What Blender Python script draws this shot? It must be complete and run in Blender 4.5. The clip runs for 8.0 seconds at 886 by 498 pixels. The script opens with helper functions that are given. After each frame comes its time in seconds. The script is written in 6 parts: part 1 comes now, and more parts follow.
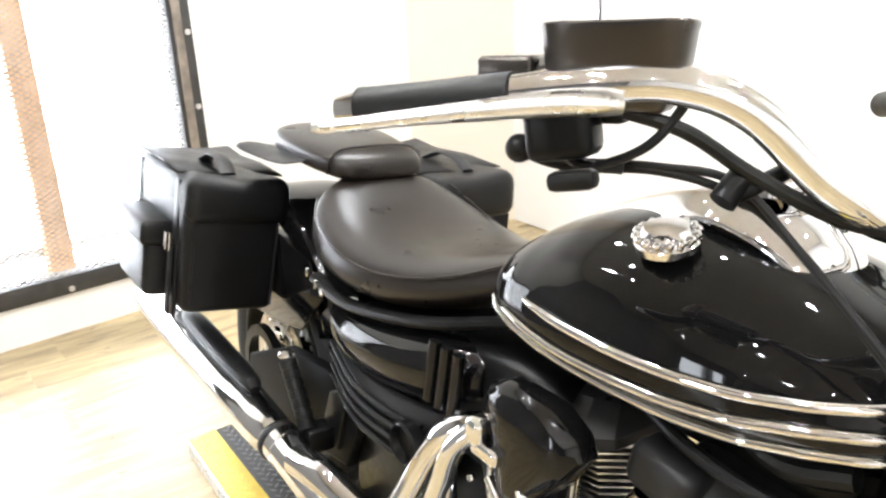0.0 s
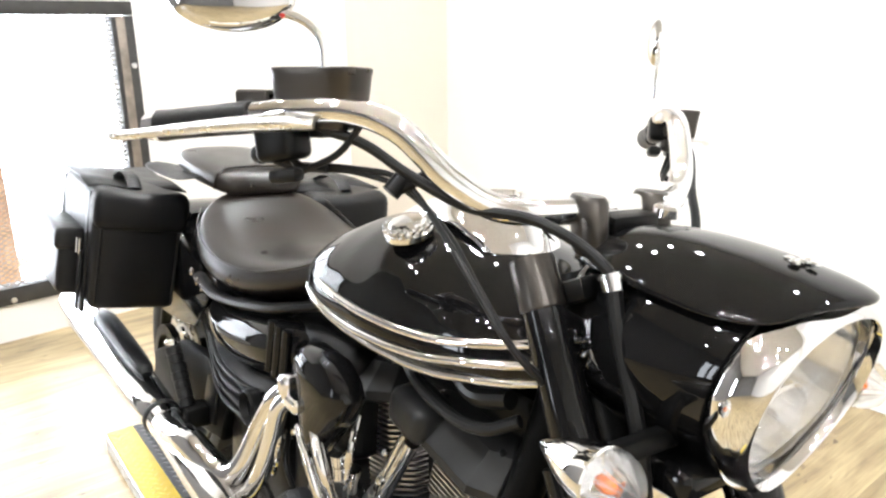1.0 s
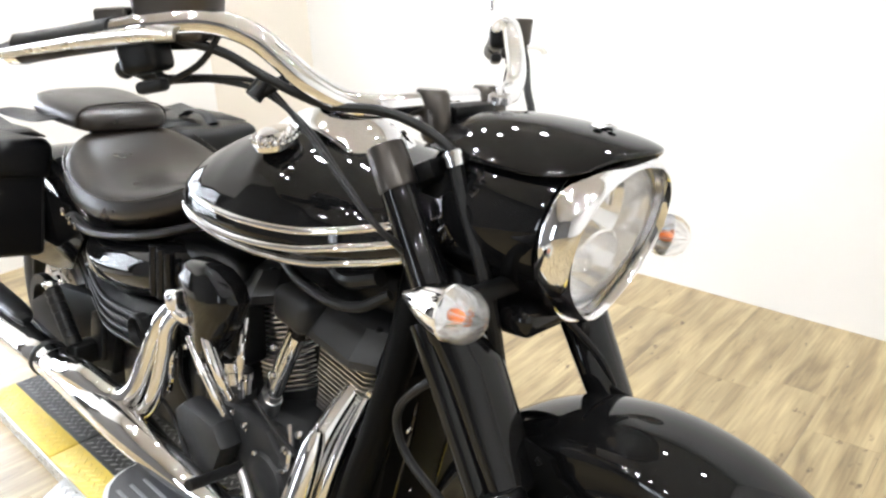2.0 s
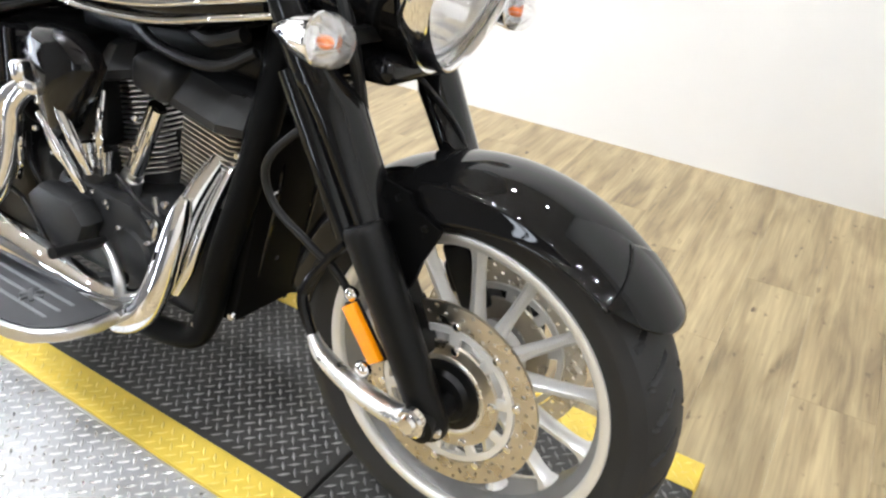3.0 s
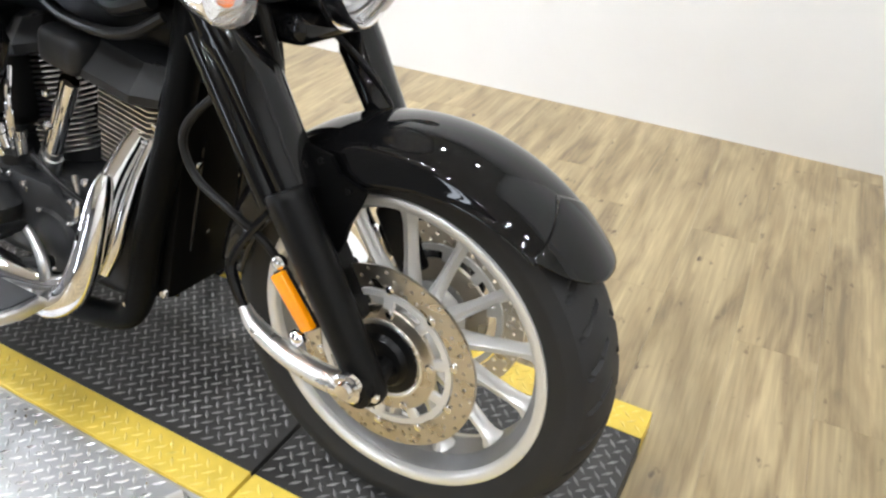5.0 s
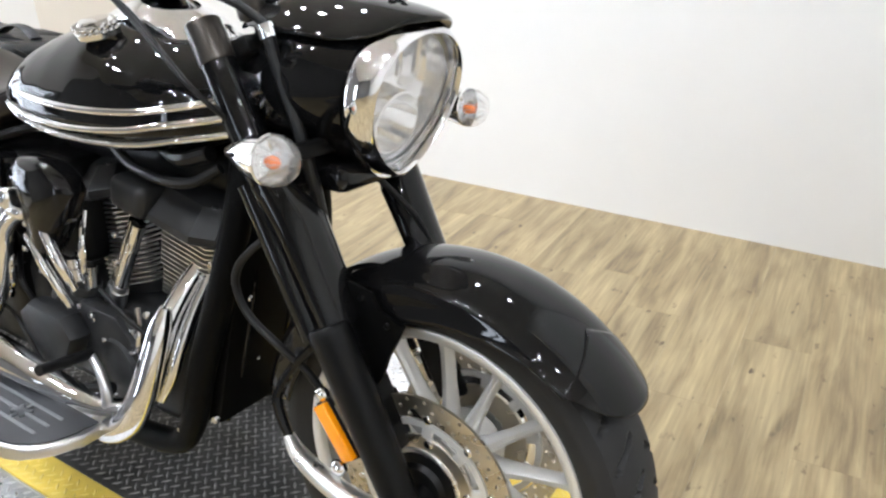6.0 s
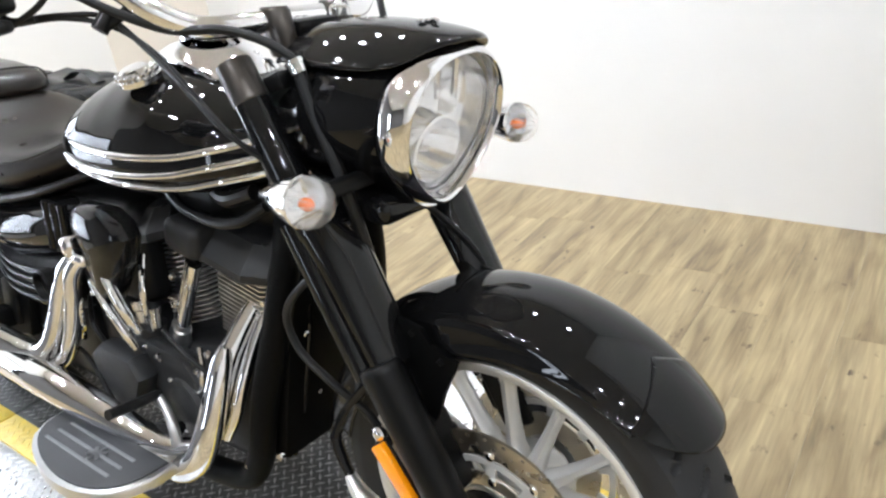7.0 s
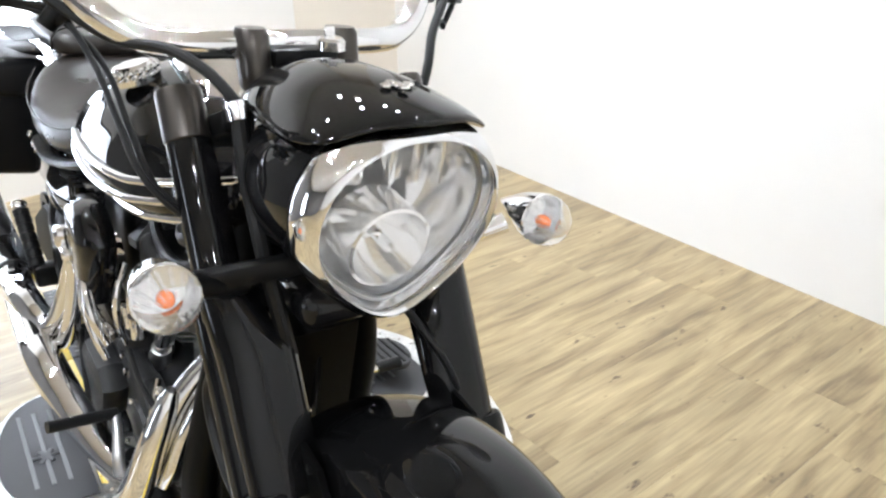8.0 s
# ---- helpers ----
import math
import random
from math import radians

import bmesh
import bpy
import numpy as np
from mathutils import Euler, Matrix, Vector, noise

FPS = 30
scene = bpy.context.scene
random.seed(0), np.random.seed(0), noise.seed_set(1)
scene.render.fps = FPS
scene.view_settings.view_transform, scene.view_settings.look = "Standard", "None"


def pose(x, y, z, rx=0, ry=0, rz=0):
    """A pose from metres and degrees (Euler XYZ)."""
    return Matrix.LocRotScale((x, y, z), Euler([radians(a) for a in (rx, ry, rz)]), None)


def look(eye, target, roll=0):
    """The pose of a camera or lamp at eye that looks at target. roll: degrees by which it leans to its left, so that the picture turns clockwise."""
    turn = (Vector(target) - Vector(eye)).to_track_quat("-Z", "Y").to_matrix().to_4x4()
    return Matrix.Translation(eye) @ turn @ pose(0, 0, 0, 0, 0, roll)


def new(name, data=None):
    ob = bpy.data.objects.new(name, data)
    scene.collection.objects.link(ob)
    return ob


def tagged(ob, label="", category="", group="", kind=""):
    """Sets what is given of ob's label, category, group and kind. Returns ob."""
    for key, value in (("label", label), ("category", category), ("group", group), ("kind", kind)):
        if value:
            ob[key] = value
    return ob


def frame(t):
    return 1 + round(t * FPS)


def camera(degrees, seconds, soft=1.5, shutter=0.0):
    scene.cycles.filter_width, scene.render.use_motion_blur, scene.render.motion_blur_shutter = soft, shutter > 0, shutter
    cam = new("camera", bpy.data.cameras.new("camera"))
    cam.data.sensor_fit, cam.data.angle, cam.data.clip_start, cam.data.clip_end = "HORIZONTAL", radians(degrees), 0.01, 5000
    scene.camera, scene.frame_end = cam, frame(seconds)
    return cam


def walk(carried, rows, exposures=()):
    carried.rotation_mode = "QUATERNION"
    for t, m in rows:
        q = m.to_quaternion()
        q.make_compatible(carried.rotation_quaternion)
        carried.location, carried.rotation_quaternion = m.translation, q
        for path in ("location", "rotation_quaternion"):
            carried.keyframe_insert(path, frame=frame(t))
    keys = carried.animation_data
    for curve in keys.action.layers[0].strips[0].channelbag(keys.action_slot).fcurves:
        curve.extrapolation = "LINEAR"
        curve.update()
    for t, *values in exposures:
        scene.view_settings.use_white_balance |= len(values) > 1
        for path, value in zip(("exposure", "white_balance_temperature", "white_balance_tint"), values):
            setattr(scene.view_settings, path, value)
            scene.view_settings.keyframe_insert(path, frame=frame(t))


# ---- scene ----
cam = camera(61.82, 8.0, soft=2.4)
# seconds, eye, point looked at, roll
PATH = [
    (0, (-0.1220, -0.6629, 1.2432), (-0.9048, -0.1343, 0.9147), -2.30),
    (0.5, (0.0522, -0.6645, 1.2630), (-0.7247, -0.1064, 0.9716), -1.94),
    (1, (0.2355, -0.6029, 1.2530), (-0.5432, -0.0421, 0.9718), -0.71),
    (1.2, (0.2722, -0.5889, 1.2434), (-0.5036, -0.0300, 0.9505), -1.38),
    (2.3, (0.3748, -0.7237, 1.1924), (-0.2110, -0.0122, 0.8046), -1.62),
    (2.5, (0.3933, -0.7587, 1.1653), (-0.1448, -0.0260, 0.7488), -0.21),
    (3, (0.4262, -0.7888, 1.1097), (-0.0321, -0.0603, 0.6006), 2.96),
    (3.5, (0.4517, -0.7750, 1.0745), (0.0393, -0.0686, 0.4992), 3.69),
    (4, (0.4746, -0.7668, 1.0503), (0.1122, -0.0603, 0.4425), 6.30),
    (4.5, (0.4688, -0.7656, 1.0601), (0.0901, -0.0519, 0.4709), 4.81),
    (5, (0.4654, -0.7564, 1.0923), (0.0586, -0.0212, 0.5502), 1.47),
    (5.2, (0.4675, -0.7500, 1.1132), (0.0414, -0.0069, 0.5972), 0.49),
    (6.3, (0.5053, -0.7584, 1.1624), (-0.0142, -0.0076, 0.7544), -2.17),
    (6.5, (0.4934, -0.7661, 1.1646), (-0.0277, -0.0118, 0.7653), -2.85),
    (7, (0.5005, -0.6780, 1.1717), (-0.0928, 0.0080, 0.7505), -8.37),
    (7.5, (0.4992, -0.4476, 1.1788), (-0.2119, 0.1431, 0.7976), -4.56),
    (8, (0.4826, -0.2942, 1.1926), (-0.2678, 0.2145, 0.7705), -1.41),
]
walk(cam, [(t, look(eye, aim, roll)) for t, eye, aim, roll in PATH],
     exposures=[(0.0, 0.55, 6500, 10), (1.2, 0.45, 6450, 10), (2.5, 0.25, 6250, 10), (4.0, 0.34, 6200, 10), (5.2, 0.14, 6150, 10), (6.5, 0.05, 6050, 10), (8.0, 0.15, 6050, 10)])

# ---------------------------------------------------------------- light
world = bpy.data.worlds.new("world")
scene.world = world
world.use_nodes = True
wn = world.node_tree
sky = wn.nodes.new("ShaderNodeTexSky")
sky.sky_type, sky.sun_disc = "NISHITA", False
sky.sun_elevation, sky.sun_rotation = radians(40), radians(200)
wn.nodes["Background"].inputs[1].default_value = 0.1
wn.links.new(sky.outputs[0], wn.nodes["Background"].inputs[0])

TOP = 0.055                      # top of the lift platform over the floor
LEAN = -5.12                     # the motorcycle rests on its side stand
ROOM = -3.2                      # turn of the room against the platform
room_m = pose(0, 0, 0, 0, 0, ROOM)
CEIL = 3.0

# ---------------------------------------------------------------- materials
def mat(name, color, rough=0.5, metal=0.0, coat=0.0, bump=0.0, bump_scale=200.0, vary=0.0, vary_scale=6.0,
        rough_vary=0.0, spec=0.5, obj=False, stretch=(1, 1, 1), per_object=0.0):
    m = bpy.data.materials.new(name)
    m.use_nodes = True
    nt = m.node_tree
    b = nt.nodes["Principled BSDF"]
    b.inputs["Base Color"].default_value = (*color, 1)
    b.inputs["Roughness"].default_value = rough
    b.inputs["Metallic"].default_value = metal
    b.inputs["Coat Weight"].default_value = coat
    b.inputs["Coat Roughness"].default_value = 0.03
    b.inputs["Specular IOR Level"].default_value = spec
    tc = nt.nodes.new("ShaderNodeTexCoord")
    mp = nt.nodes.new("ShaderNodeMapping")
    mp.inputs["Scale"].default_value = stretch
    nt.links.new(tc.outputs["Object"], mp.inputs[0])
    if vary or rough_vary:
        n = nt.nodes.new("ShaderNodeTexNoise")
        n.inputs["Scale"].default_value = vary_scale
        n.inputs["Detail"].default_value = 6
        nt.links.new(mp.outputs[0], n.inputs[0])
        if vary:
            r = nt.nodes.new("ShaderNodeMapRange")
            r.inputs["From Min"].default_value, r.inputs["From Max"].default_value = 0.3, 0.7
            r.inputs["To Min"].default_value, r.inputs["To Max"].default_value = 1 - vary, 1 + vary
            nt.links.new(n.outputs[0], r.inputs[0])
            mx = nt.nodes.new("ShaderNodeMix")
            mx.data_type, mx.blend_type = "RGBA", "MULTIPLY"
            mx.inputs[0].default_value = 1
            mx.inputs[6].default_value = (*color, 1)
            nt.links.new(r.outputs[0], mx.inputs[7])
            nt.links.new(mx.outputs[2], b.inputs["Base Color"])
        if rough_vary:
            r2 = nt.nodes.new("ShaderNodeMapRange")
            r2.inputs["From Min"].default_value, r2.inputs["From Max"].default_value = 0.3, 0.7
            r2.inputs["To Min"].default_value = max(0.01, rough - rough_vary)
            r2.inputs["To Max"].default_value = rough + rough_vary
            nt.links.new(n.outputs[0], r2.inputs[0])
            nt.links.new(r2.outputs[0], b.inputs["Roughness"])
    if bump:
        n2 = nt.nodes.new("ShaderNodeTexNoise")
        n2.inputs["Scale"].default_value = bump_scale
        n2.inputs["Detail"].default_value = 4
        nt.links.new(mp.outputs[0], n2.inputs[0])
        bp = nt.nodes.new("ShaderNodeBump")
        bp.inputs["Strength"].default_value = bump
        bp.inputs["Distance"].default_value = 0.002
        nt.links.new(n2.outputs[0], bp.inputs["Height"])
        nt.links.new(bp.outputs[0], b.inputs["Normal"])
    return m


GLOSS = mat("gloss_black_paint", (0.005, 0.005, 0.0052), 0.04, spec=0.3, rough_vary=0.015, vary_scale=40)
SATIN = mat("satin_black_metal", (0.0045, 0.0045, 0.0045), 0.34, spec=0.17, rough_vary=0.06, vary_scale=60, bump=0.05)
ANODISED = mat("satin_anodised_grey", (0.075, 0.068, 0.061), 0.29, metal=0.9, rough_vary=0.02, vary_scale=30)
ENGINE = mat("grey_black_engine_paint", (0.019, 0.0193, 0.02), 0.42, spec=0.3, rough_vary=0.08, vary_scale=40, bump=0.12, bump_scale=500, vary=0.15)
# darkened copy of the black paint for shaded parts; reflects almost nothing
SHADE_BLACK = mat("shade_black", (0.0025, 0.0025, 0.0025), 0.5, spec=0.06, bump=0.05)
FIN = mat("machined_fin_edge", (0.78, 0.78, 0.78), 0.28, metal=1.0, vary=0.2, vary_scale=30)
CHROME = mat("chrome", (0.84, 0.84, 0.85), 0.03, metal=1.0, rough_vary=0.015, vary_scale=30)
CAST = mat("cast_aluminium", (0.63, 0.63, 0.63), 0.34, metal=1.0, rough_vary=0.06, vary_scale=80, bump=0.08, bump_scale=400)
POLISHED = mat("polished_aluminium", (0.88, 0.88, 0.87), 0.3, metal=1.0, rough_vary=0.06, vary_scale=40)
SILVER = mat("silver_wheel_paint", (0.74, 0.735, 0.72), 0.36, metal=0.6, rough_vary=0.05, vary_scale=50)
# same silver as the rim; shade inside it is put into this grey
WELL_SHADE = mat("rim_well_shade", (0.3, 0.3, 0.3), 0.42, metal=0.7, rough_vary=0.08, vary_scale=30, vary=0.1)
STEEL = mat("brake_disc_steel", (0.62, 0.57, 0.48), 0.3, metal=1.0, rough_vary=0.08, vary_scale=25, vary=0.08)
RUBBER = mat("tyre_rubber", (0.015, 0.015, 0.0155), 0.6, spec=0.35, bump=0.1, bump_scale=250, vary=0.2, rough_vary=0.08, vary_scale=12)
HOSE = mat("rubber_hose", (0.006, 0.006, 0.006), 0.42, spec=0.28, rough_vary=0.08, vary_scale=60)
LEATHER = mat("seat_vinyl", (0.012, 0.009, 0.007), 0.3, spec=0.42, bump=0.015, bump_scale=200, rough_vary=0.03, vary_scale=20, vary=0.12)
BAGMAT = mat("bag_vinyl", (0.005, 0.005, 0.0055), 0.4, spec=0.3, bump=0.3, bump_scale=350, rough_vary=0.08, vary_scale=7, vary=0.2)
PADMAT = mat("ribbed_foot_rubber", (0.035, 0.036, 0.04), 0.55, bump=0.1, vary=0.15)
# paler than the pad: reflections on the rubber ribs put into the colour
RIBMAT = mat("rubber_rib_sheen", (0.16, 0.165, 0.175), 0.4, rough_vary=0.08, vary_scale=60)
AMBER = mat("amber_reflector", (0.9, 0.3, 0.0), 0.12, coat=0.3, bump=0.3, bump_scale=900)
ORANGE = mat("orange_bulb", (0.95, 0.2, 0.02), 0.25, coat=0.5)
REDMAT = mat("red_sticker", (0.6, 0.03, 0.02), 0.4)
REFLECTOR = mat("lamp_reflector", (0.97, 0.97, 0.97), 0.1, metal=0.75)
PLATE = mat("black_diamond_plate", (0.036, 0.0345, 0.032), 0.5, spec=0.35, rough_vary=0.12, vary_scale=14, vary=0.35, bump=0.15, bump_scale=160)
ALU_TREAD = mat("bright_worn_tread", (0.88, 0.88, 0.88), 0.29, metal=1.0, rough_vary=0.08, vary_scale=30, vary=0.1)
YELLOW_TREAD = mat("worn_yellow_tread", (0.8, 0.62, 0.14), 0.35, rough_vary=0.1, vary_scale=30, vary=0.15)
PLATE_TREAD = mat("worn_black_tread", (0.2, 0.198, 0.192), 0.4, metal=0.5, rough_vary=0.1, vary_scale=20, vary=0.4)
ALU = mat("aluminium_diamond_plate", (0.7, 0.705, 0.715), 0.42, metal=0.65, rough_vary=0.1, vary_scale=10, vary=0.1, bump=0.06, bump_scale=200)
YELLOW = mat("yellow_safety_paint", (0.74, 0.54, 0.075), 0.52, rough_vary=0.1, vary_scale=20, vary=0.12, bump=0.06)
WALLMAT = mat("white_wall_paint", (0.8, 0.79, 0.77), 0.55, bump=0.06, bump_scale=120, vary=0.02, vary_scale=2)
BEIGEWALL = mat("beige_wall_paint", (0.7, 0.645, 0.565), 0.55, bump=0.06, bump_scale=120, vary=0.02, vary_scale=2)
CEILMAT = mat("beige_ceiling_paint", (0.62, 0.59, 0.545), 0.8, bump=0.05, vary=0.05)
TRIMMAT = mat("white_lamp_trim", (0.6, 0.6, 0.6), 0.4)
# grey of the unseen walls, kept low so black paint reflects little
FARWALL = mat("grey_far_wall", (0.2, 0.2, 0.205), 0.7, vary=0.12, vary_scale=0.8, bump=0.05)
DARKFRAME = mat("dark_steel_frame", (0.03, 0.029, 0.028), 0.5, vary=0.3, rough_vary=0.1, vary_scale=30)
WOODPOST = mat("timber_post", (0.35, 0.2, 0.1), 0.6, vary=0.25, vary_scale=10, stretch=(6, 6, 1), bump=0.2)
RAWSTEEL = mat("weathered_steel", (0.22, 0.19, 0.16), 0.5, metal=0.5, vary=0.4, vary_scale=14)


def glass_mat(name, color=(1, 1, 1), rough=0.0, ior=1.3):
    m = bpy.data.materials.new(name)
    m.use_nodes = True
    b = m.node_tree.nodes["Principled BSDF"]
    b.inputs["Base Color"].default_value = (*color, 1)
    b.inputs["Roughness"].default_value = rough
    b.inputs["IOR"].default_value = ior
    b.inputs["Transmission Weight"].default_value = 1
    return m


LENS = glass_mat("clear_lens", rough=0.0, ior=1.06)
LENS.node_tree.nodes["Principled BSDF"].inputs["Coat Weight"].default_value = 0.6
SIGLENS = glass_mat("clear_signal_lens", (0.97, 0.97, 0.97), rough=0.06, ior=1.05)
SIGLENS.node_tree.nodes["Principled BSDF"].inputs["Transmission Weight"].default_value = 0.92
SIGLENS.node_tree.nodes["Principled BSDF"].inputs["Coat Weight"].default_value = 0.8
PANE = glass_mat("window_glass", ior=1.45)


def glow_mat(name, color, strength):
    m = bpy.data.materials.new(name)
    m.use_nodes = True
    nt = m.node_tree
    nt.nodes.remove(nt.nodes["Principled BSDF"])
    e = nt.nodes.new("ShaderNodeEmission")
    e.inputs[0].default_value = (*color, 1)
    e.inputs[1].default_value = strength
    nt.links.new(e.outputs[0], nt.nodes["Material Output"].inputs[0])
    return m


LAMP = glow_mat("lamp_glow", (0.97, 0.985, 1.0), 1060.0)
DAYLIGHT = glow_mat("bright_overcast_outdoors", (0.91, 0.965, 1.04), 13.0)


def wood_mat():
    m = bpy.data.materials.new("wood_look_vinyl")
    m.use_nodes = True
    nt, L = m.node_tree, m.node_tree.links
    b = nt.nodes["Principled BSDF"]
    tc, oi = nt.nodes.new("ShaderNodeTexCoord"), nt.nodes.new("ShaderNodeObjectInfo")
    add = nt.nodes.new("ShaderNodeVectorMath")
    sc = nt.nodes.new("ShaderNodeVectorMath")
    sc.operation = "SCALE"
    comb = nt.nodes.new("ShaderNodeCombineXYZ")
    for i in range(3):
        L.new(oi.outputs["Random"], comb.inputs[i])
    L.new(comb.outputs[0], sc.inputs[0])
    sc.inputs["Scale"].default_value = 37.0
    L.new(tc.outputs["Object"], add.inputs[0])
    L.new(sc.outputs[0], add.inputs[1])
    mp = nt.nodes.new("ShaderNodeMapping")
    mp.inputs["Scale"].default_value = (11, 1.7, 1)
    L.new(add.outputs[0], mp.inputs[0])
    big = nt.nodes.new("ShaderNodeTexNoise")
    big.inputs["Scale"].default_value, big.inputs["Detail"].default_value, big.inputs["Distortion"].default_value = 1.5, 8, 0.6
    L.new(mp.outputs[0], big.inputs[0])
    ramp = nt.nodes.new("ShaderNodeValToRGB")
    cr = ramp.color_ramp
    cr.elements[0].position, cr.elements[0].color = 0.3, (0.185, 0.138, 0.076, 1)
    cr.elements[1].position, cr.elements[1].color = 0.72, (0.46, 0.362, 0.2, 1)
    e = cr.elements.new(0.42)
    e.color = (0.29, 0.218, 0.116, 1)
    e = cr.elements.new(0.55)
    e.color = (0.38, 0.296, 0.163, 1)
    L.new(big.outputs[0], ramp.inputs[0])
    mp2 = nt.nodes.new("ShaderNodeMapping")
    mp2.inputs["Scale"].default_value = (60, 2.5, 1)
    L.new(add.outputs[0], mp2.inputs[0])
    fine = nt.nodes.new("ShaderNodeTexNoise")
    fine.inputs["Scale"].default_value, fine.inputs["Detail"].default_value = 2.0, 5
    L.new(mp2.outputs[0], fine.inputs[0])
    fr = nt.nodes.new("ShaderNodeMapRange")
    fr.inputs["From Min"].default_value, fr.inputs["From Max"].default_value = 0.3, 0.7
    fr.inputs["To Min"].default_value, fr.inputs["To Max"].default_value = 0.8, 1.14
    L.new(fine.outputs[0], fr.inputs[0])
    tone = nt.nodes.new("ShaderNodeMapRange")
    tone.inputs["To Min"].default_value, tone.inputs["To Max"].default_value = 0.92, 1.06
    L.new(oi.outputs["Random"], tone.inputs[0])
    mul = nt.nodes.new("ShaderNodeMath")
    mul.operation = "MULTIPLY"
    L.new(fr.outputs[0], mul.inputs[0])
    L.new(tone.outputs[0], mul.inputs[1])
    mx = nt.nodes.new("ShaderNodeMix")
    mx.data_type, mx.blend_type = "RGBA", "MULTIPLY"
    mx.inputs[0].default_value = 1
    L.new(ramp.outputs[0], mx.inputs[6])
    L.new(mul.outputs[0], mx.inputs[7])
    # knots and dark specks
    vor = nt.nodes.new("ShaderNodeTexNoise")
    vor.inputs["Scale"].default_value, vor.inputs["Detail"].default_value = 14, 3
    mp3 = nt.nodes.new("ShaderNodeMapping")
    mp3.inputs["Scale"].default_value = (2.2, 1, 1)
    L.new(add.outputs[0], mp3.inputs[0])
    L.new(mp3.outputs[0], vor.inputs[0])
    kr = nt.nodes.new("ShaderNodeMapRange")
    kr.inputs["From Min"].default_value, kr.inputs["From Max"].default_value = 0.66, 0.76
    L.new(vor.outputs[0], kr.inputs[0])
    kx = nt.nodes.new("ShaderNodeMix")
    kx.data_type = "RGBA"
    L.new(kr.outputs[0], kx.inputs[0])
    L.new(mx.outputs[2], kx.inputs[6])
    kx.inputs[7].default_value = (0.09, 0.06, 0.035, 1)
    L.new(kx.outputs[2], b.inputs["Base Color"])
    rr = nt.nodes.new("ShaderNodeMapRange")
    rr.inputs["To Min"].default_value, rr.inputs["To Max"].default_value = 0.24, 0.42
    L.new(big.outputs[0], rr.inputs[0])
    L.new(rr.outputs[0], b.inputs["Roughness"])
    bp = nt.nodes.new("ShaderNodeBump")
    bp.inputs["Strength"].default_value, bp.inputs["Distance"].default_value = 0.12, 0.001
    L.new(fine.outputs[0], bp.inputs["Height"])
    L.new(bp.outputs[0], b.inputs["Normal"])
    return m


WOOD = wood_mat()


# ---------------------------------------------------------------- mesh helpers
def finish(name, bm, material, angle=35, smooth=True):
    me = bpy.data.meshes.new(name)
    bmesh.ops.recalc_face_normals(bm, faces=bm.faces)
    bm.to_mesh(me)
    bm.free()
    me.materials.append(material)
    if smooth:
        for p in me.polygons:
            p.use_smooth = True
        me.set_sharp_from_angle(angle=radians(angle))
    return me


def depth(ob):
    return 0 if ob is None else 1 + depth(ob.parent)


def pieces(name, bm, material, parent, label="", angle=35):
    """Each separate piece of the bmesh becomes a part of its own."""
    bm.verts.ensure_lookup_table()
    bm.verts.index_update()
    left = set(range(len(bm.verts)))
    while left:
        todo, got = [left.pop()], []
        while todo:
            i = todo.pop()
            got.append(i)
            for e in bm.verts[i].link_edges:
                j = e.other_vert(bm.verts[i]).index
                if j in left:
                    left.remove(j)
                    todo.append(j)
        one, new_of = bmesh.new(), {}
        for i in got:
            new_of[i] = one.verts.new(bm.verts[i].co)
        for f in {f for i in got for f in bm.verts[i].link_faces}:
            one.faces.new([new_of[v.index] for v in f.verts])
        part(name, one, material, parent, label, angle)
    bm.free()


def part(name, bm, material, parent, label="", angle=35, smooth=True):
    while depth(parent) > 2:
        parent = parent.parent
    ob = new(name, finish(name, bm, material, angle, smooth))
    ob.parent = parent
    if label:
        tagged(ob, label)
    return ob


def thing(name, m, label, category, group="", kind=""):
    ob = new(name)
    ob.empty_display_size = 0.1
    ob.matrix_basis = m
    return tagged(ob, label, category, group, kind)


def B():
    return bmesh.new()


def box(bm, lo, hi, bevel=0.0, m=None, seg=2):
    r = bmesh.ops.create_cube(bm, size=1)
    vs = r["verts"]
    c = [(a + b) / 2 for a, b in zip(lo, hi)]
    d = [abs(b - a) for a, b in zip(lo, hi)]
    for v in vs:
        v.co = Vector((c[0] + v.co.x * d[0], c[1] + v.co.y * d[1], c[2] + v.co.z * d[2]))
    if bevel:
        es = list({e for v in vs for e in v.link_edges})
        r = bmesh.ops.bevel(bm, geom=es, offset=bevel, segments=seg, profile=0.5, affect="EDGES", clamp_overlap=True)
        vs = list({v for f in r["faces"] for v in f.verts} | {v for v in vs if v.is_valid})
    if m is not None:
        bmesh.ops.transform(bm, matrix=m, verts=[v for v in vs if v.is_valid])
    return vs


def frames(pts):
    n = len(pts)
    tan = [(pts[min(i + 1, n - 1)] - pts[max(i - 1, 0)]).normalized() for i in range(n)]
    up = Vector((0, 0, 1)) if abs(tan[0].z) < 0.9 else Vector((1, 0, 0))
    u = tan[0].cross(up).normalized()
    out = []
    for t in tan:
        u = (u - t * u.dot(t)).normalized()
        out.append((u, t.cross(u)))
    return out


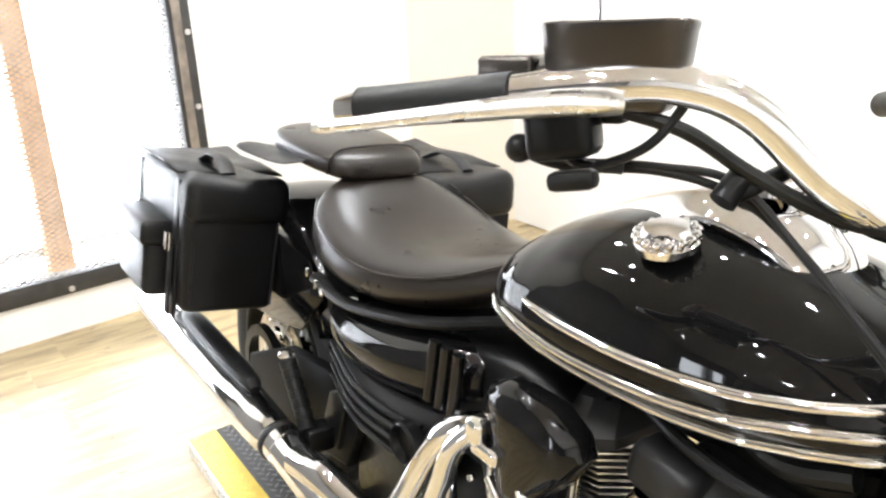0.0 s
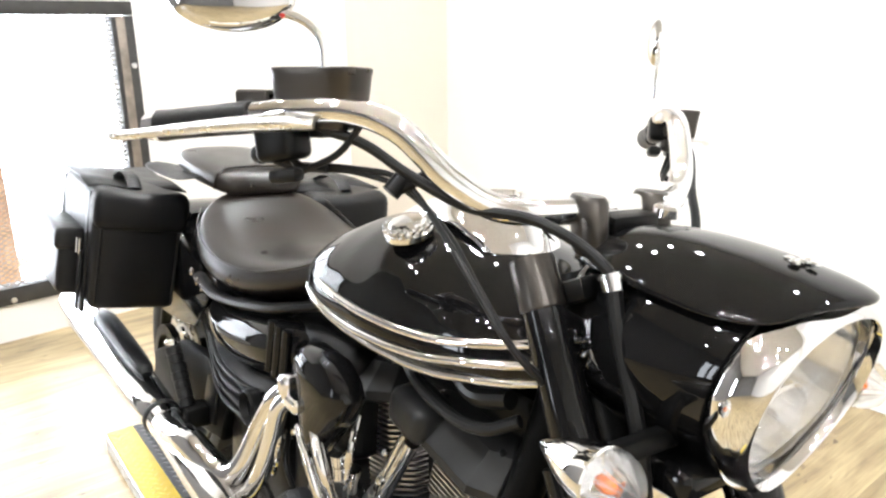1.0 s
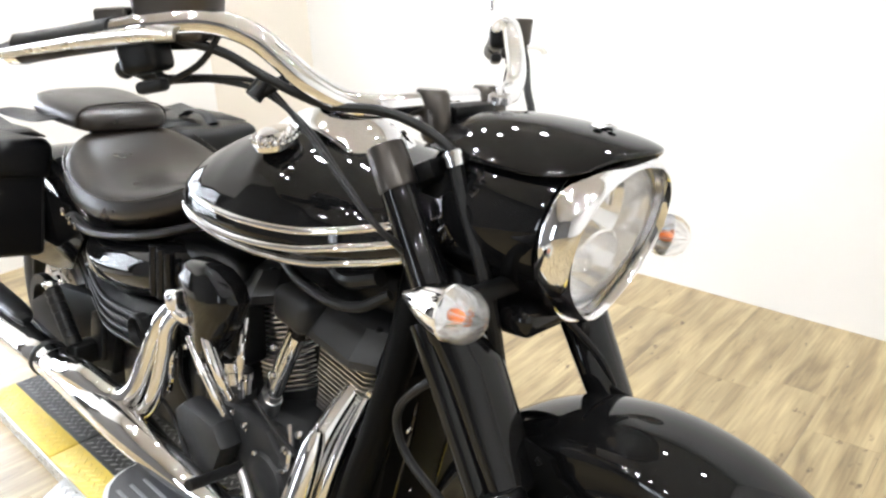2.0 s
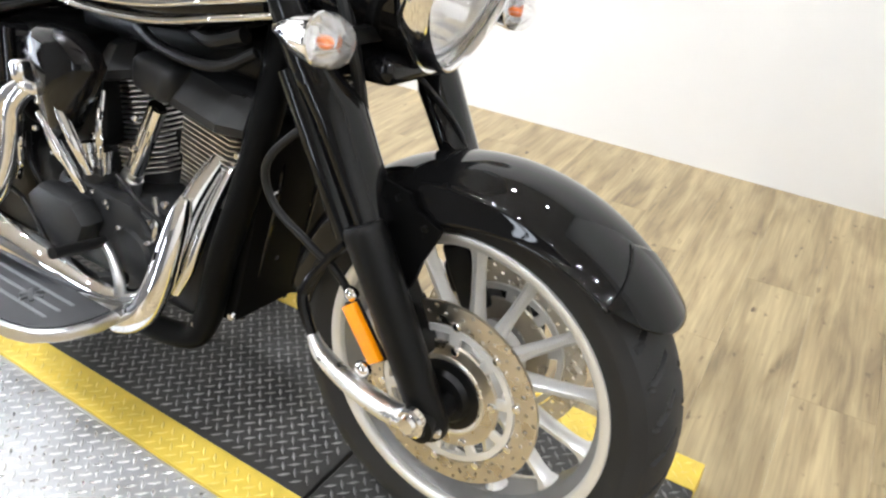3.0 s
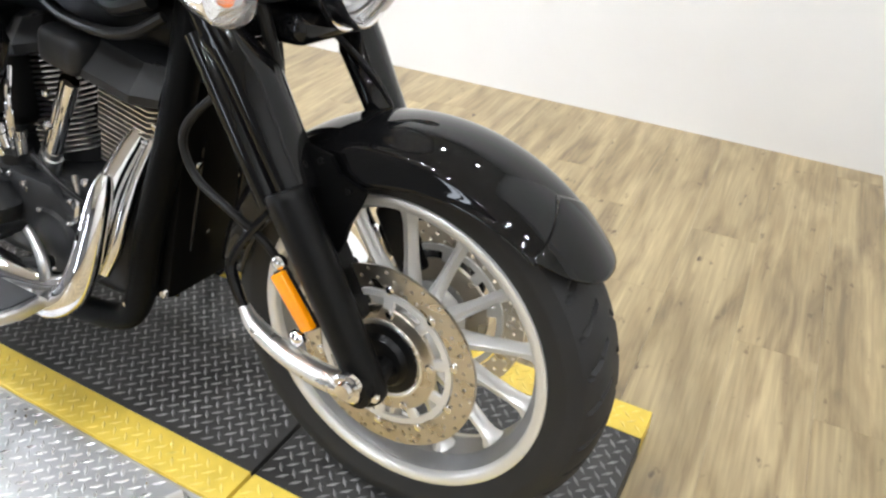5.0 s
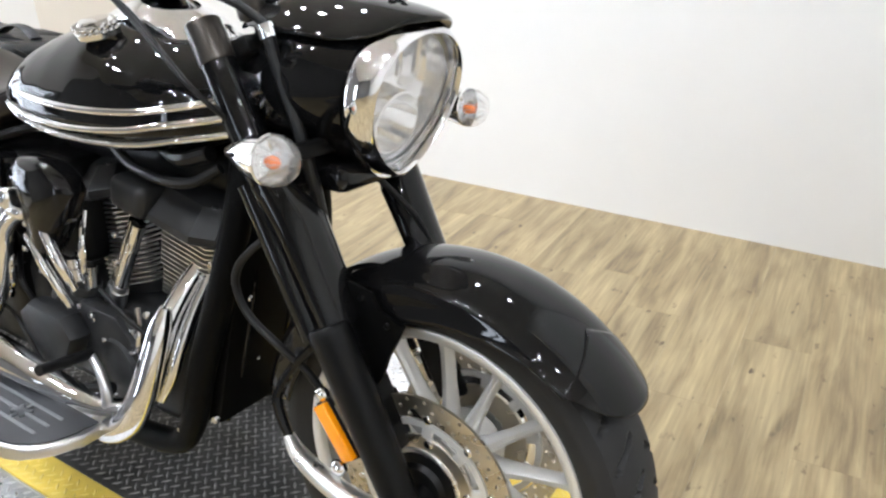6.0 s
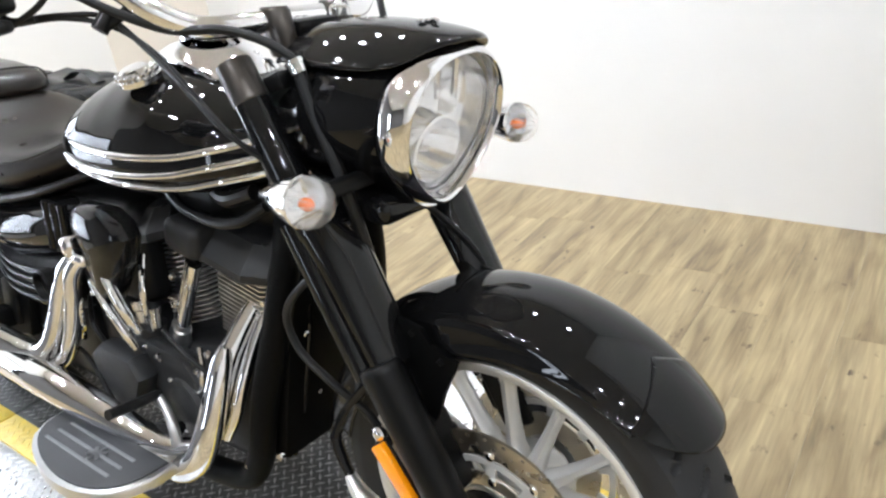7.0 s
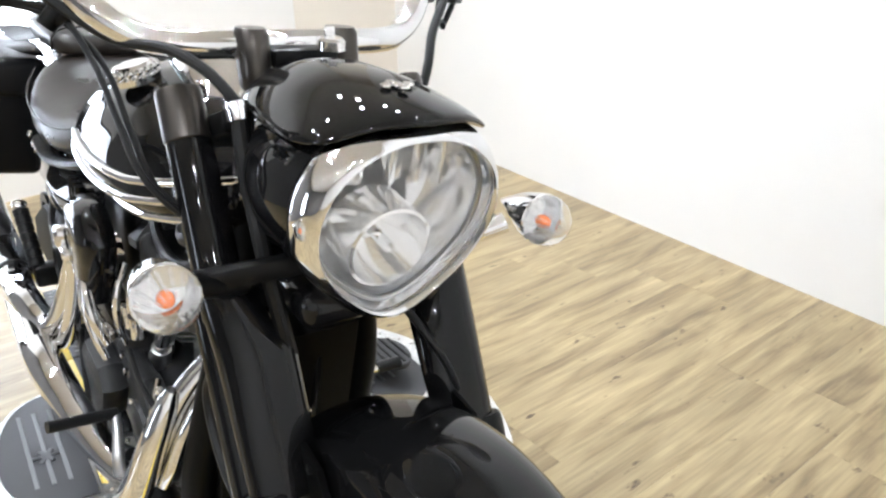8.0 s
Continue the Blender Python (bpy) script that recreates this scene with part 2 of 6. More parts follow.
def spline(ctrl, n=8):
    """Smooth points through the control points, with their fourth value (radius) carried along."""
    c = [np.array(p, float) for p in ctrl]
    c = [2 * c[0] - c[1], *c, 2 * c[-1] - c[-2]]
    out = []
    for i in range(1, len(c) - 2):
        for k in range(n):
            t = k / n
            a, b, d, e = c[i - 1], c[i], c[i + 1], c[i + 2]
            out.append(0.5 * (2 * b + (d - a) * t + (2 * a - 5 * b + 4 * d - e) * t * t + (3 * b - a - 3 * d + e) * t ** 3))
    out.append(c[-2])
    return out


def loft(bm, rings, cap=True, close=True):
    vs = [[bm.verts.new(p) for p in r] for r in rings]
    n = len(vs[0])
    for a, b in zip(vs, vs[1:]):
        for i in range(n if close else n - 1):
            j = (i + 1) % n
            bm.faces.new((a[i], a[j], b[j], b[i]))
    if cap:
        bm.faces.new(vs[0][::-1])
        bm.faces.new(vs[-1])
    return vs


def tube(bm, ctrl, r=0.01, seg=12, n=8, flat=1.0, smooth=True, cap=True):
    ctrl = [(*p, r) if len(p) == 3 else p for p in ctrl]
    pts = spline(ctrl, n) if smooth and len(ctrl) > 2 else [np.array(p, float) for p in ctrl]
    ps = [Vector(p[:3]) for p in pts]
    fr = frames(ps)
    rings = []
    for p, (u, v), q in zip(ps, fr, pts):
        rings.append([p + (u * math.cos(a) + v * math.sin(a) * flat) * q[3] for a in (2 * math.pi * k / seg for k in range(seg))])
    return loft(bm, rings, cap)


def rod(bm, a, b, r, r2=None, seg=16):
    return tube(bm, [(*a, r), (*b, r if r2 is None else r2)], seg=seg, smooth=False)


def revolve(bm, prof, origin, axis, seg=32, a0=0.0, a1=2 * math.pi, cap=False):
    """prof: (distance along axis, radius). A full turn closes."""
    ax = Vector(axis).normalized()
    up = Vector((0, 0, 1)) if abs(ax.z) < 0.9 else Vector((1, 0, 0))
    u = ax.cross(up).normalized()
    v = ax.cross(u)
    o = Vector(origin)
    full = abs(a1 - a0) > 6.28
    cols = []
    for k in range(seg if full else seg + 1):
        a = a0 + (a1 - a0) * k / seg
        d = u * math.cos(a) + v * math.sin(a)
        cols.append([bm.verts.new(o + ax * h + d * r) for h, r in prof])
    m = len(cols)
    for k in range(m if full else m - 1):
        a, b = cols[k], cols[(k + 1) % m]
        for i in range(len(prof) - 1):
            if prof[i][1] < 1e-6 and prof[i + 1][1] < 1e-6:
                continue
            bm.faces.new((a[i], a[i + 1], b[i + 1], b[i]))
    bmesh.ops.remove_doubles(bm, verts=[v for c in cols for v in c], dist=1e-6)


def ball(bm, c, r, scale=(1, 1, 1), seg=20, m=None):
    q = bmesh.ops.create_uvsphere(bm, u_segments=seg, v_segments=seg // 2, radius=r)["verts"]
    for v in q:
        v.co = Vector([v.co[i] * scale[i] for i in range(3)])
        if m is not None:
            v.co = m @ v.co
        v.co += Vector(c)


def prism(bm, outline, lo, hi, axis=1, bevel=0.0):
    """An outline in the plane across the axis, given thickness from lo to hi."""
    def at(p, h):
        q = list(p)
        q.insert(axis, h)
        return q
    a = [bm.verts.new(at(p, lo)) for p in outline]
    b = [bm.verts.new(at(p, hi)) for p in outline]
    n = len(a)
    fs = [bm.faces.new(a), bm.faces.new(b[::-1])]
    for i in range(n):
        fs.append(bm.faces.new((a[i], b[i], b[(i + 1) % n], a[(i + 1) % n])))
    if bevel:
        es = [e for f in fs[:2] for e in f.edges]
        bmesh.ops.bevel(bm, geom=es, offset=bevel, segments=2, profile=0.5, affect="EDGES", clamp_overlap=True)


def bolt(bm, c, axis, r=0.006, h=0.006):
    revolve(bm, [(0, 0), (0, r), (h * 0.7, r), (h, r * 0.7), (h, 0)], c, axis, seg=10)


def subsurf(ob, n=1):
    md = ob.modifiers.new("subsurf", "SUBSURF")
    md.levels = md.render_levels = n
    return ob


def lerp_table(tab, x):
    """Smoothly read a table of rows whose first value is the place."""
    tab = sorted(tab)
    xs = [r[0] for r in tab]
    x = min(max(x, xs[0]), xs[-1])
    return [float(np.interp(x, xs, [r[i] for r in tab])) for i in range(1, len(tab[0]))]


# ---------------------------------------------------------------- the room
NE, NW, SW, SE = Vector((0.664, 1.876)), Vector((-3.24, 1.944)), Vector((-0.80, -6.8)), Vector((3.4, -6.8))
WIN0, WDIR = Vector((-3.2115, -0.621)), Vector((-0.139, 0.990)).normalized()
CHAMFER = WIN0 + WDIR * 2.09           # where the window wall turns into the angled corner


def slab_between(bm, a, b, z0, z1, thick, side):
    """A wall from a to b; side gives the direction of its thickness, away from the room."""
    d = (b - a).normalized()
    nrm = Vector((-d.y, d.x)) * side
    q = [a, b, b + nrm * thick, a + nrm * thick]
    lo = [bm.verts.new((p.x, p.y, z0)) for p in q]
    hi = [bm.verts.new((p.x, p.y, z1)) for p in q]
    bm.faces.new(lo[::-1])
    bm.faces.new(hi)
    for i in range(4):
        j = (i + 1) % 4
        bm.faces.new((lo[i], lo[j], hi[j], hi[i]))


def wall(name, a, b, side, label, paint=None):
    bm = B()
    slab_between(bm, a, b, 0.0, CEIL, 0.12, side)
    return tagged(new(name, finish(name, bm, paint or WALLMAT, smooth=False)), label, "wall", kind="structure")


wall("wall_north", NW, NE, 1, "plain white painted showroom wall beside the lift")
EA, EB = Vector((0.81, 0.12)), Vector((3.4, 0.12))
wall("wall_east", NE, EA, 1, "plain white painted wall meeting the wood floor")
# wall_return and wall_far_east are unseen, added for what the headlight reflects
wall("wall_return", EA + Vector((0.12, 0.0)), EB, 1, "unseen white wall, added for the chrome to reflect")
wall("wall_far_east", EB, SE, 1, "unseen white wall closing the room, added for reflections")
wall("wall_northwest", CHAMFER, NW, 1, "plain beige angled wall in the room's corner", BEIGEWALL)
# unseen; its dark grey keeps reflections on the black paint low
wall("wall_south", SE, SW, 1, "unseen grey wall closing the room, kept dark for reflections", FARWALL)

OPEN0, OPEN1, SILL, HEADZ = -1.0, 0.928, 0.158, 1.40
bm = B()
sp = lambda s: WIN0 + WDIR * s
slab_between(bm, sp(OPEN1), CHAMFER, 0, CEIL, 0.12, 1)
slab_between(bm, sp(OPEN0), sp(OPEN1), 0, SILL, 0.12, 1)
slab_between(bm, sp(OPEN0), sp(OPEN1), HEADZ, CEIL, 0.12, 1)
tagged(new("wall_west", finish("wall_west", bm, WALLMAT, smooth=False)), "white wall with a wide low barred window", "wall", kind="structure")
SWL = (sp(OPEN0) - SW).length
SWD = (sp(OPEN0) - SW).normalized()
W2A, W2B, W2LO, W2HI = SWL * 0.2, SWL * 0.2 + 1.0, 0.25, 2.15
# unseen wall, grey so that the tank's side reflects dark
bm = B()
slab_between(bm, SW, SW + SWD * W2A, 0, CEIL, 0.12, 1)
slab_between(bm, SW + SWD * W2B, sp(OPEN0), 0, CEIL, 0.12, 1)
slab_between(bm, SW + SWD * W2A, SW + SWD * W2B, 0, W2LO, 0.12, 1)
slab_between(bm, SW + SWD * W2A, SW + SWD * W2B, W2HI, CEIL, 0.12, 1)
tagged(new("wall_southwest", finish("wall_southwest", bm, FARWALL, smooth=False)), "unseen grey wall with a two-pane window, kept dark for reflections", "wall", kind="structure")
win2_m = Matrix.Translation((SW.x, SW.y, 0)) @ Matrix.Rotation(math.atan2(SWD.y, SWD.x), 4, "Z")
window2 = thing("window_2", win2_m, "two-pane window that lights the room from behind", "window", kind="structure")
MID2 = (W2A + W2B) / 2
for nm, lo, hi in (("frame_post", (W2A + 0.002, 0.02, W2LO + 0.002), (W2A + 0.06, 0.08, W2HI - 0.002)), ("frame_post", (W2B - 0.06, 0.02, W2LO + 0.002), (W2B - 0.002, 0.08, W2HI - 0.002)),
                   ("mullion", (MID2 - 0.04, 0.02, W2LO + 0.064), (MID2 + 0.04, 0.08, W2HI - 0.064)), ("bottom_rail", (W2A + 0.062, 0.02, W2LO + 0.002), (W2B - 0.062, 0.08, W2LO + 0.062)),
                   ("top_rail", (W2A + 0.062, 0.02, W2HI - 0.062), (W2B - 0.062, 0.08, W2HI - 0.002))):
    bm = B()
    box(bm, lo, hi, 0.004)
    part(nm, bm, DARKFRAME, window2)
bm = B()
vs = [bm.verts.new(p) for p in ((W2A - 0.6, 0.6, 0.2), (W2B + 0.6, 0.6, 0.2), (W2B + 0.6, 0.6, 2.8), (W2A - 0.6, 0.6, 2.8))]
bm.faces.new(vs)
back2 = tagged(new("backdrop_south", finish("backdrop_south", bm, DAYLIGHT, smooth=False)), "bright overcast daylight outside", "backdrop", kind="structure")
back2.matrix_basis = win2_m

bm = B()
vs = [bm.verts.new((p.x, p.y, CEIL)) for p in (NE, NW, CHAMFER, sp(OPEN0), SW, SE, EB, EA)]
f = bm.faces.new(vs)
r = bmesh.ops.extrude_face_region(bm, geom=[f])
for v in r["geom"]:
    if isinstance(v, bmesh.types.BMVert):
        v.co.z += 0.1
tagged(new("ceiling", finish("ceiling", bm, CEILMAT, smooth=False)), "dull beige painted ceiling with small bright spotlights", "ceiling", kind="structure")

bm = B()
box(bm, (-4.8, -7.2, -0.12), (3.7, 2.5, -0.006))
floor = tagged(new("floor", finish("floor", bm, WOOD, smooth=False)), "wood-look vinyl plank floor with grey-brown streaks", "floor", kind="structure")

# window in the angled wall: its own frame of axes, x along the wall, y outwards
win_m = Matrix.Translation((WIN0.x, WIN0.y, 0)) @ Matrix.Rotation(math.atan2(WDIR.y, WDIR.x), 4, "Z")
window = thing("window_1", win_m, "wide window in a dark steel frame with expanded metal mesh", "window", kind="structure")
bm = B()
box(bm, (0.83, -0.012, 0.239), (0.926, 0.08, 1.338), 0.004)
part("frame_post", bm, DARKFRAME, window)
bm = B()
box(bm, (0.846, -0.022, 0.239), (0.884, -0.0125, 1.338), 0.003)
part("mesh_clamp_strip", bm, RAWSTEEL, window, "weathered steel clamp strip")
bm = B()
box(bm, (OPEN0 + 0.002, -0.012, SILL + 0.002), (0.926, 0.08, 0.235), 0.004)
part("bottom_rail", bm, DARKFRAME, window)
bm = B()
box(bm, (OPEN0 + 0.002, -0.012, 1.342), (0.926, 0.08, HEADZ - 0.002), 0.004)
part("top_rail", bm, DARKFRAME, window)
bm = B()
box(bm, (OPEN0 + 0.002, -0.012, 0.239), (OPEN0 + 0.1, 0.08, 1.338), 0.004)
part("frame_post", bm, DARKFRAME, window)
for x, z in [(0.905, z) for z in (0.506, 0.822, 1.126)] + [(x, 0.181) for x in (-0.7, -0.2, 0.27, 0.74)]:
    bm = B()
    bolt(bm, (x, -0.012, z), (0, -1, 0), 0.012, 0.008)
    part("bolt", bm, CAST, window, "bright bolt head")
bm = B()
box(bm, (OPEN0 + 0.1, 0.05, 0.23), (0.83, 0.056, 1.342))
pane = part("glass_pane", bm, PANE, window, smooth=False)
pane.visible_shadow = False
# expanded metal: two families of slanting strands
verts, faces = [], []
X0, X1, Z0, Z1, SLOPE, PITCH, HW = OPEN0 + 0.1, 0.84, 0.225, 1.352, 0.62, 0.034, 0.0023
for sgn in (1, -1):
    k = X0 - 3
    while k < X1 + 3:
        pts = []
        for z in (Z0, Z1):
            pts.append([k + sgn * (z - Z0) / SLOPE, z])
        (xa, za), (xb, zb) = pts
        # clip to the opening
        t0, t1 = 0.0, 1.0
        dx = xb - xa
        for lim, s in ((X0, 1), (X1, -1)):
            fa, fb = s * (xa - lim), s * (xb - lim)
            if fa < 0 and fb < 0:
                t0, t1 = 1, 0
            elif fa < 0:
                t0 = max(t0, fa / (fa - fb))
            elif fb < 0:
                t1 = min(t1, fa / (fa - fb))
        if t1 - t0 > 0.01:
            a = (xa + dx * t0, za + (zb - za) * t0)
            b = (xa + dx * t1, za + (zb - za) * t1)
            i = len(verts)
            for (x, z) in (a, b):
                verts += [(x, 0.012, z - HW), (x, 0.012, z + HW), (x, 0.015, z + HW), (x, 0.015, z - HW)]
            faces += [(i, i + 1, i + 5, i + 4), (i + 1, i + 2, i + 6, i + 5), (i + 2, i + 3, i + 7, i + 6), (i + 3, i, i + 4, i + 7)]
        k += PITCH
me = bpy.data.meshes.new("mesh_screen")
me.from_pydata(verts, [], faces)
me.materials.append(RAWSTEEL)
ob = new("mesh_screen", me)
ob.parent = window
tagged(ob, "diamond expanded metal screen", kind="stuff")
# sawtooth edge of the mesh along the frame
bm = B()
rail = thing("outdoor_rail", win_m @ pose(0, 0.4, 0), "pale grey rail standing outside the window", "rail")
bm = B()
box(bm, (-1.3, -0.02, 0.215), (1.4, 0.02, 0.262), 0.006)
part("bar", bm, CAST, rail)
for x in (-1.1, 1.2):
    bm = B()
    box(bm, (x - 0.03, -0.018, -0.3), (x + 0.03, 0.018, 0.214), 0.006)
    part("upright", bm, CAST, rail)
post = thing("timber_post", win_m @ pose(0.335, 0.35, 0), "brown timber post outside the window", "post")
bm = B()
box(bm, (-0.05, -0.05, -0.2), (0.05, 0.05, 2.6), 0.006)
part("shaft", bm, WOODPOST, post)
bm = B()
vs = [bm.verts.new(p) for p in ((-2.6, 0.9, -0.6), (2.6, 0.9, -0.6), (2.6, 0.9, 2.8), (-2.6, 0.9, 2.8))]
bm.faces.new(vs)
back = tagged(new("backdrop", finish("backdrop", bm, DAYLIGHT, smooth=False)), "bright washed-out daylight outside", "backdrop", kind="structure")
back.matrix_basis = win_m

# ceiling spotlights
def spot(x, y):
    s = thing("ceiling_spotlight", pose(x, y, CEIL), "small round white ceiling spotlight, switched on", "spotlight", "ceiling spotlights")
    bm = B()
    revolve(bm, [(0.0, 0.06), (-0.012, 0.06), (-0.016, 0.056), (-0.016, 0.036), (-0.004, 0.033)], (0, 0, -0.0005), (0, 0, 1), 24)
    part("trim_ring", bm, TRIMMAT, s)
    bm = B()
    revolve(bm, [(-0.006, 0.0), (-0.006, 0.032)], (0, 0, 0), (0, 0, 1), 24)
    part("lens", bm, LAMP, s)
    return s


# last three of the first row are added to wash the north wall
SPOTS = [(-1.05, -1.3), (-0.72, -1.05), (-0.8, -1.6), (-0.5, -1.3), (-0.25, -1.7), (-1.5, 1.1), (-0.5, 1.05), (0.2, 1.1),
         (-2.3, -0.3), (-1.5, -3.2), (0.3, -3.4), (2.2, -3.4), (-0.3, -5.2), (1.8, -5.2), (1.4, -1.2),
         (-1.9, 0.5), (-2.3, 0.75), (-1.85, 1.05), (-2.6, 0.5), (-2.15, -0.9), (-2.55, -0.75),
         # added to brighten the unseen walls that the headlight reflects
         (2.0, -0.9), (2.7, -0.9), (2.05, -1.7), (2.8, -2.2), (1.2, -2.3)]
for x, y in SPOTS:
    spot(x, y)

# ---------------------------------------------------------------- the lift
LX0, LX1, LY0, LY1, YS = -2.07, 0.333, -0.229, 0.349, 0.078
SEAMS = [-1.576, -0.237]
LIFT = pose(-0.237, -0.229, 0, 0, 0, 0.8) @ pose(0.237, 0.229, 0)
lift = thing("lift_platform", LIFT, "low black diamond-plate motorcycle lift with yellow edges", "lift")


Q = math.sqrt(0.5)


def lozenges(cells, z, h=0.0016, length=0.0255, width=0.0068):
    """Raised treads: a low pointed bar at each (x, y, turned)."""
    vs, fs = [], []
    for x, y, turned in cells:
        i = len(vs)
        for (a, b, c) in ((-length / 2, 0, 0), (0, -width / 2, 0), (length / 2, 0, 0), (0, width / 2, 0),
                          (-length * 0.3, 0, h), (0, -width * 0.22, h), (length * 0.3, 0, h), (0, width * 0.22, h)):
            vs.append((x - (a + b) * Q, y + (a - b) * Q, z + c) if turned else (x + (a - b) * Q, y + (a + b) * Q, z + c))
        fs += [(i + 4, i + 5, i + 6, i + 7)] + [(i + k, i + (k + 1) % 4, i + 4 + (k + 1) % 4, i + 4 + k) for k in range(4)]
    me = bpy.data.meshes.new("tread")
    me.from_pydata(vs, [], fs)
    return me


def tread(cells, z, material, parent, name="tread_pattern", **kw):
    me = lozenges(cells, z, **kw)
    me.materials.append(material)
    ob = new(name, me)
    ob.parent = parent
    return tagged(ob, kind="stuff")


PIT = 0.0205
def grid_cells(x0, x1, y0, y1, inside=None):
    """Diagonal lattice of treads, alternating in direction."""
    out = []
    n = int(2 * max(abs(x0), abs(x1), abs(y0), abs(y1)) / PIT) + 2
    for i in range(-n, n):
        for j in range(-n, n):
            x, y = (i - j) * PIT * Q, (i + j) * PIT * Q
            if x0 + 0.009 < x < x1 - 0.009 and y0 + 0.009 < y < y1 - 0.009 and (inside is None or inside(x, y)):
                out.append((x, y, (i + j) % 2 == 0))
    return out


edges = [LX0, *SEAMS, LX1]
for k, (a, b) in enumerate(zip(edges, edges[1:])):
    a, b = a + 0.0035 * (k > 0), b - 0.0035 * (k < 2)
    bm = B()
    box(bm, (a, LY0 + YS, 0.004), (b, LY1 - YS, TOP), 0.0015, seg=1)
    deck = part("deck_plate", bm, PLATE, lift, "black diamond tread plate")
    tread(grid_cells(a, b, LY0 + YS, LY1 - YS), TOP, PLATE_TREAD, deck)
    for y0, y1 in ((LY0, LY0 + YS), (LY1 - YS, LY1)):
        bm = B()
        box(bm, (a, y0 + (0.0 if y0 > 0 else 0.0), 0.012), (b, y1, TOP + 0.0006), 0.0025, seg=2)
        strip = part("yellow_edge", bm, YELLOW, lift, "yellow painted tread edge")
        tread(grid_cells(a, b, y0, y1), TOP + 0.0006, YELLOW_TREAD, strip)
    for y, s in ((LY0, -1), (LY1, 1)):
        bm = B()
        box(bm, (a, y + s * 0.0005, 0.0), (b, y + s * 0.006, TOP - 0.006), 0.002, seg=1)
        skirt = part("side_skirt", bm, ALU, lift, "bare aluminium tread-plate side")
        cells = []
        n = int((b - a) / 0.03)
        for i in range(n):
            for j in range(2):
                cells.append((a + 0.02 + i * 0.03 + (j % 2) * 0.015, 0.016 + j * 0.02, (i + j) % 2 == 0))
        me = lozenges(cells, 0.0)
        me.transform(Matrix.Translation((0, y + s * 0.006, 0)) @ Matrix.Rotation(radians(90), 4, "X") @ Matrix.Diagonal((1, 1, -s, 1)))
        me.materials.append(ALU_TREAD)
        ob = new("skirt_tread", me)
        ob.parent = skirt
        tagged(ob, kind="stuff")

# rounded aluminium side decks
CXR, RR_, CD = -0.887, 0.647, 0.31
for s in (-1, 1):
    yb = LY0 - 0.008 if s < 0 else LY1 + 0.008
    deck = thing("side_deck", LIFT, "rounded bare aluminium diamond-plate deck beside the lift", "deck", "side decks of the lift")
    th0 = math.asin(CD / RR_)
    arc = []
    for k in range(41):
        a = th0 + (math.pi - 2 * th0) * k / 40
        arc.append((CXR + RR_ * math.cos(a), RR_ * math.sin(a) - CD))
    bm = B()
    prism(bm, [(x, yb + s * d) for x, d in arc], TOP - 0.008, TOP - 0.002, axis=2, bevel=0.0015)
    top = part("deck_sheet", bm, ALU, deck)
    cy = yb - s * CD
    tread(grid_cells(CXR - 0.6, CXR + 0.6, min(yb, yb + s * 0.4), max(yb, yb + s * 0.4),
                     lambda x, y: math.hypot(x - CXR, y - cy) < RR_ - 0.014), TOP - 0.002, ALU_TREAD, top, h=0.0022, width=0.0075)
    # skirt following the arc, with its own treads, and the dark filler below
    bm = B()
    rings = []
    for x, d in arc:
        v = Vector((x - CXR, (d + CD) * s)).normalized()
        p = Vector((x, yb + s * d))
        o = p + v * 0.004
        i_ = p - v * 0.002
        rings.append([(i_.x, i_.y, 0.02), (o.x, o.y, 0.02), (o.x, o.y, TOP - 0.006), (o.x - v.x * 0.003, o.y - v.y * 0.003, TOP - 0.0015), (i_.x, i_.y, TOP - 0.003)])
    loft(bm, rings)
    sk = part("curved_skirt", bm, ALU, deck)
    vs_, fs_ = [], []
    nn = 62
    for row in range(2):
        for k in range(nn):
            a = th0 + (math.pi - 2 * th0) * (k + 0.5 * row + 0.3) / nn
            rr = RR_ + 0.0041
            c = Vector((CXR + rr * math.cos(a), cy + s * rr * math.sin(a), 0.028 + 0.013 * row))
            t = Vector((-math.sin(a), s * math.cos(a), 0))
            nv = Vector((math.cos(a), s * math.sin(a), 0))
            d = (t + Vector((0, 0, 0.9 if (k + row) % 2 else -0.9))).normalized()
            e = nv.cross(d)
            i = len(vs_)
            vs_ += [c - d * 0.0105, c - e * 0.0036, c + d * 0.0105, c + e * 0.0036, c - d * 0.006 + nv * 0.002, c - e * 0.0014 + nv * 0.002, c + d * 0.006 + nv * 0.002, c + e * 0.0014 + nv * 0.002]
            fs_ += [(i + 4, i + 5, i + 6, i + 7)] + [(i + q, i + (q + 1) % 4, i + 4 + (q + 1) % 4, i + 4 + q) for q in range(4)]
    me = bpy.data.meshes.new("skirt_tread")
    me.from_pydata([tuple(v) for v in vs_], [], fs_)
    me.materials.append(ALU_TREAD)
    ob = new("skirt_tread", me)
    ob.parent = sk
    tagged(ob, kind="stuff")
    # black slab stands in for the shadow under the deck's edge
    bm = B()
    prism(bm, [(CXR + (x - CXR) * 0.985, yb + s * d * 0.985) for x, d in arc], 0.0, 0.0195, axis=2)
    part("base", bm, HOSE, deck, "black filler for the shadow below the deck", smooth=False)

# ---------------------------------------------------------------- floor planks
PW, PL = 0.182, 1.22
bm = B()
box(bm, (-PW / 2, -PL / 2, -0.006), (PW / 2 - 0.0003, PL / 2 - 0.0003, 0.0), 0.0004, seg=1)
plank_me = finish("plank", bm, WOOD, smooth=False)
turn = Matrix.Rotation(radians(3.4), 4, "Z")
rnd = random.Random(4)


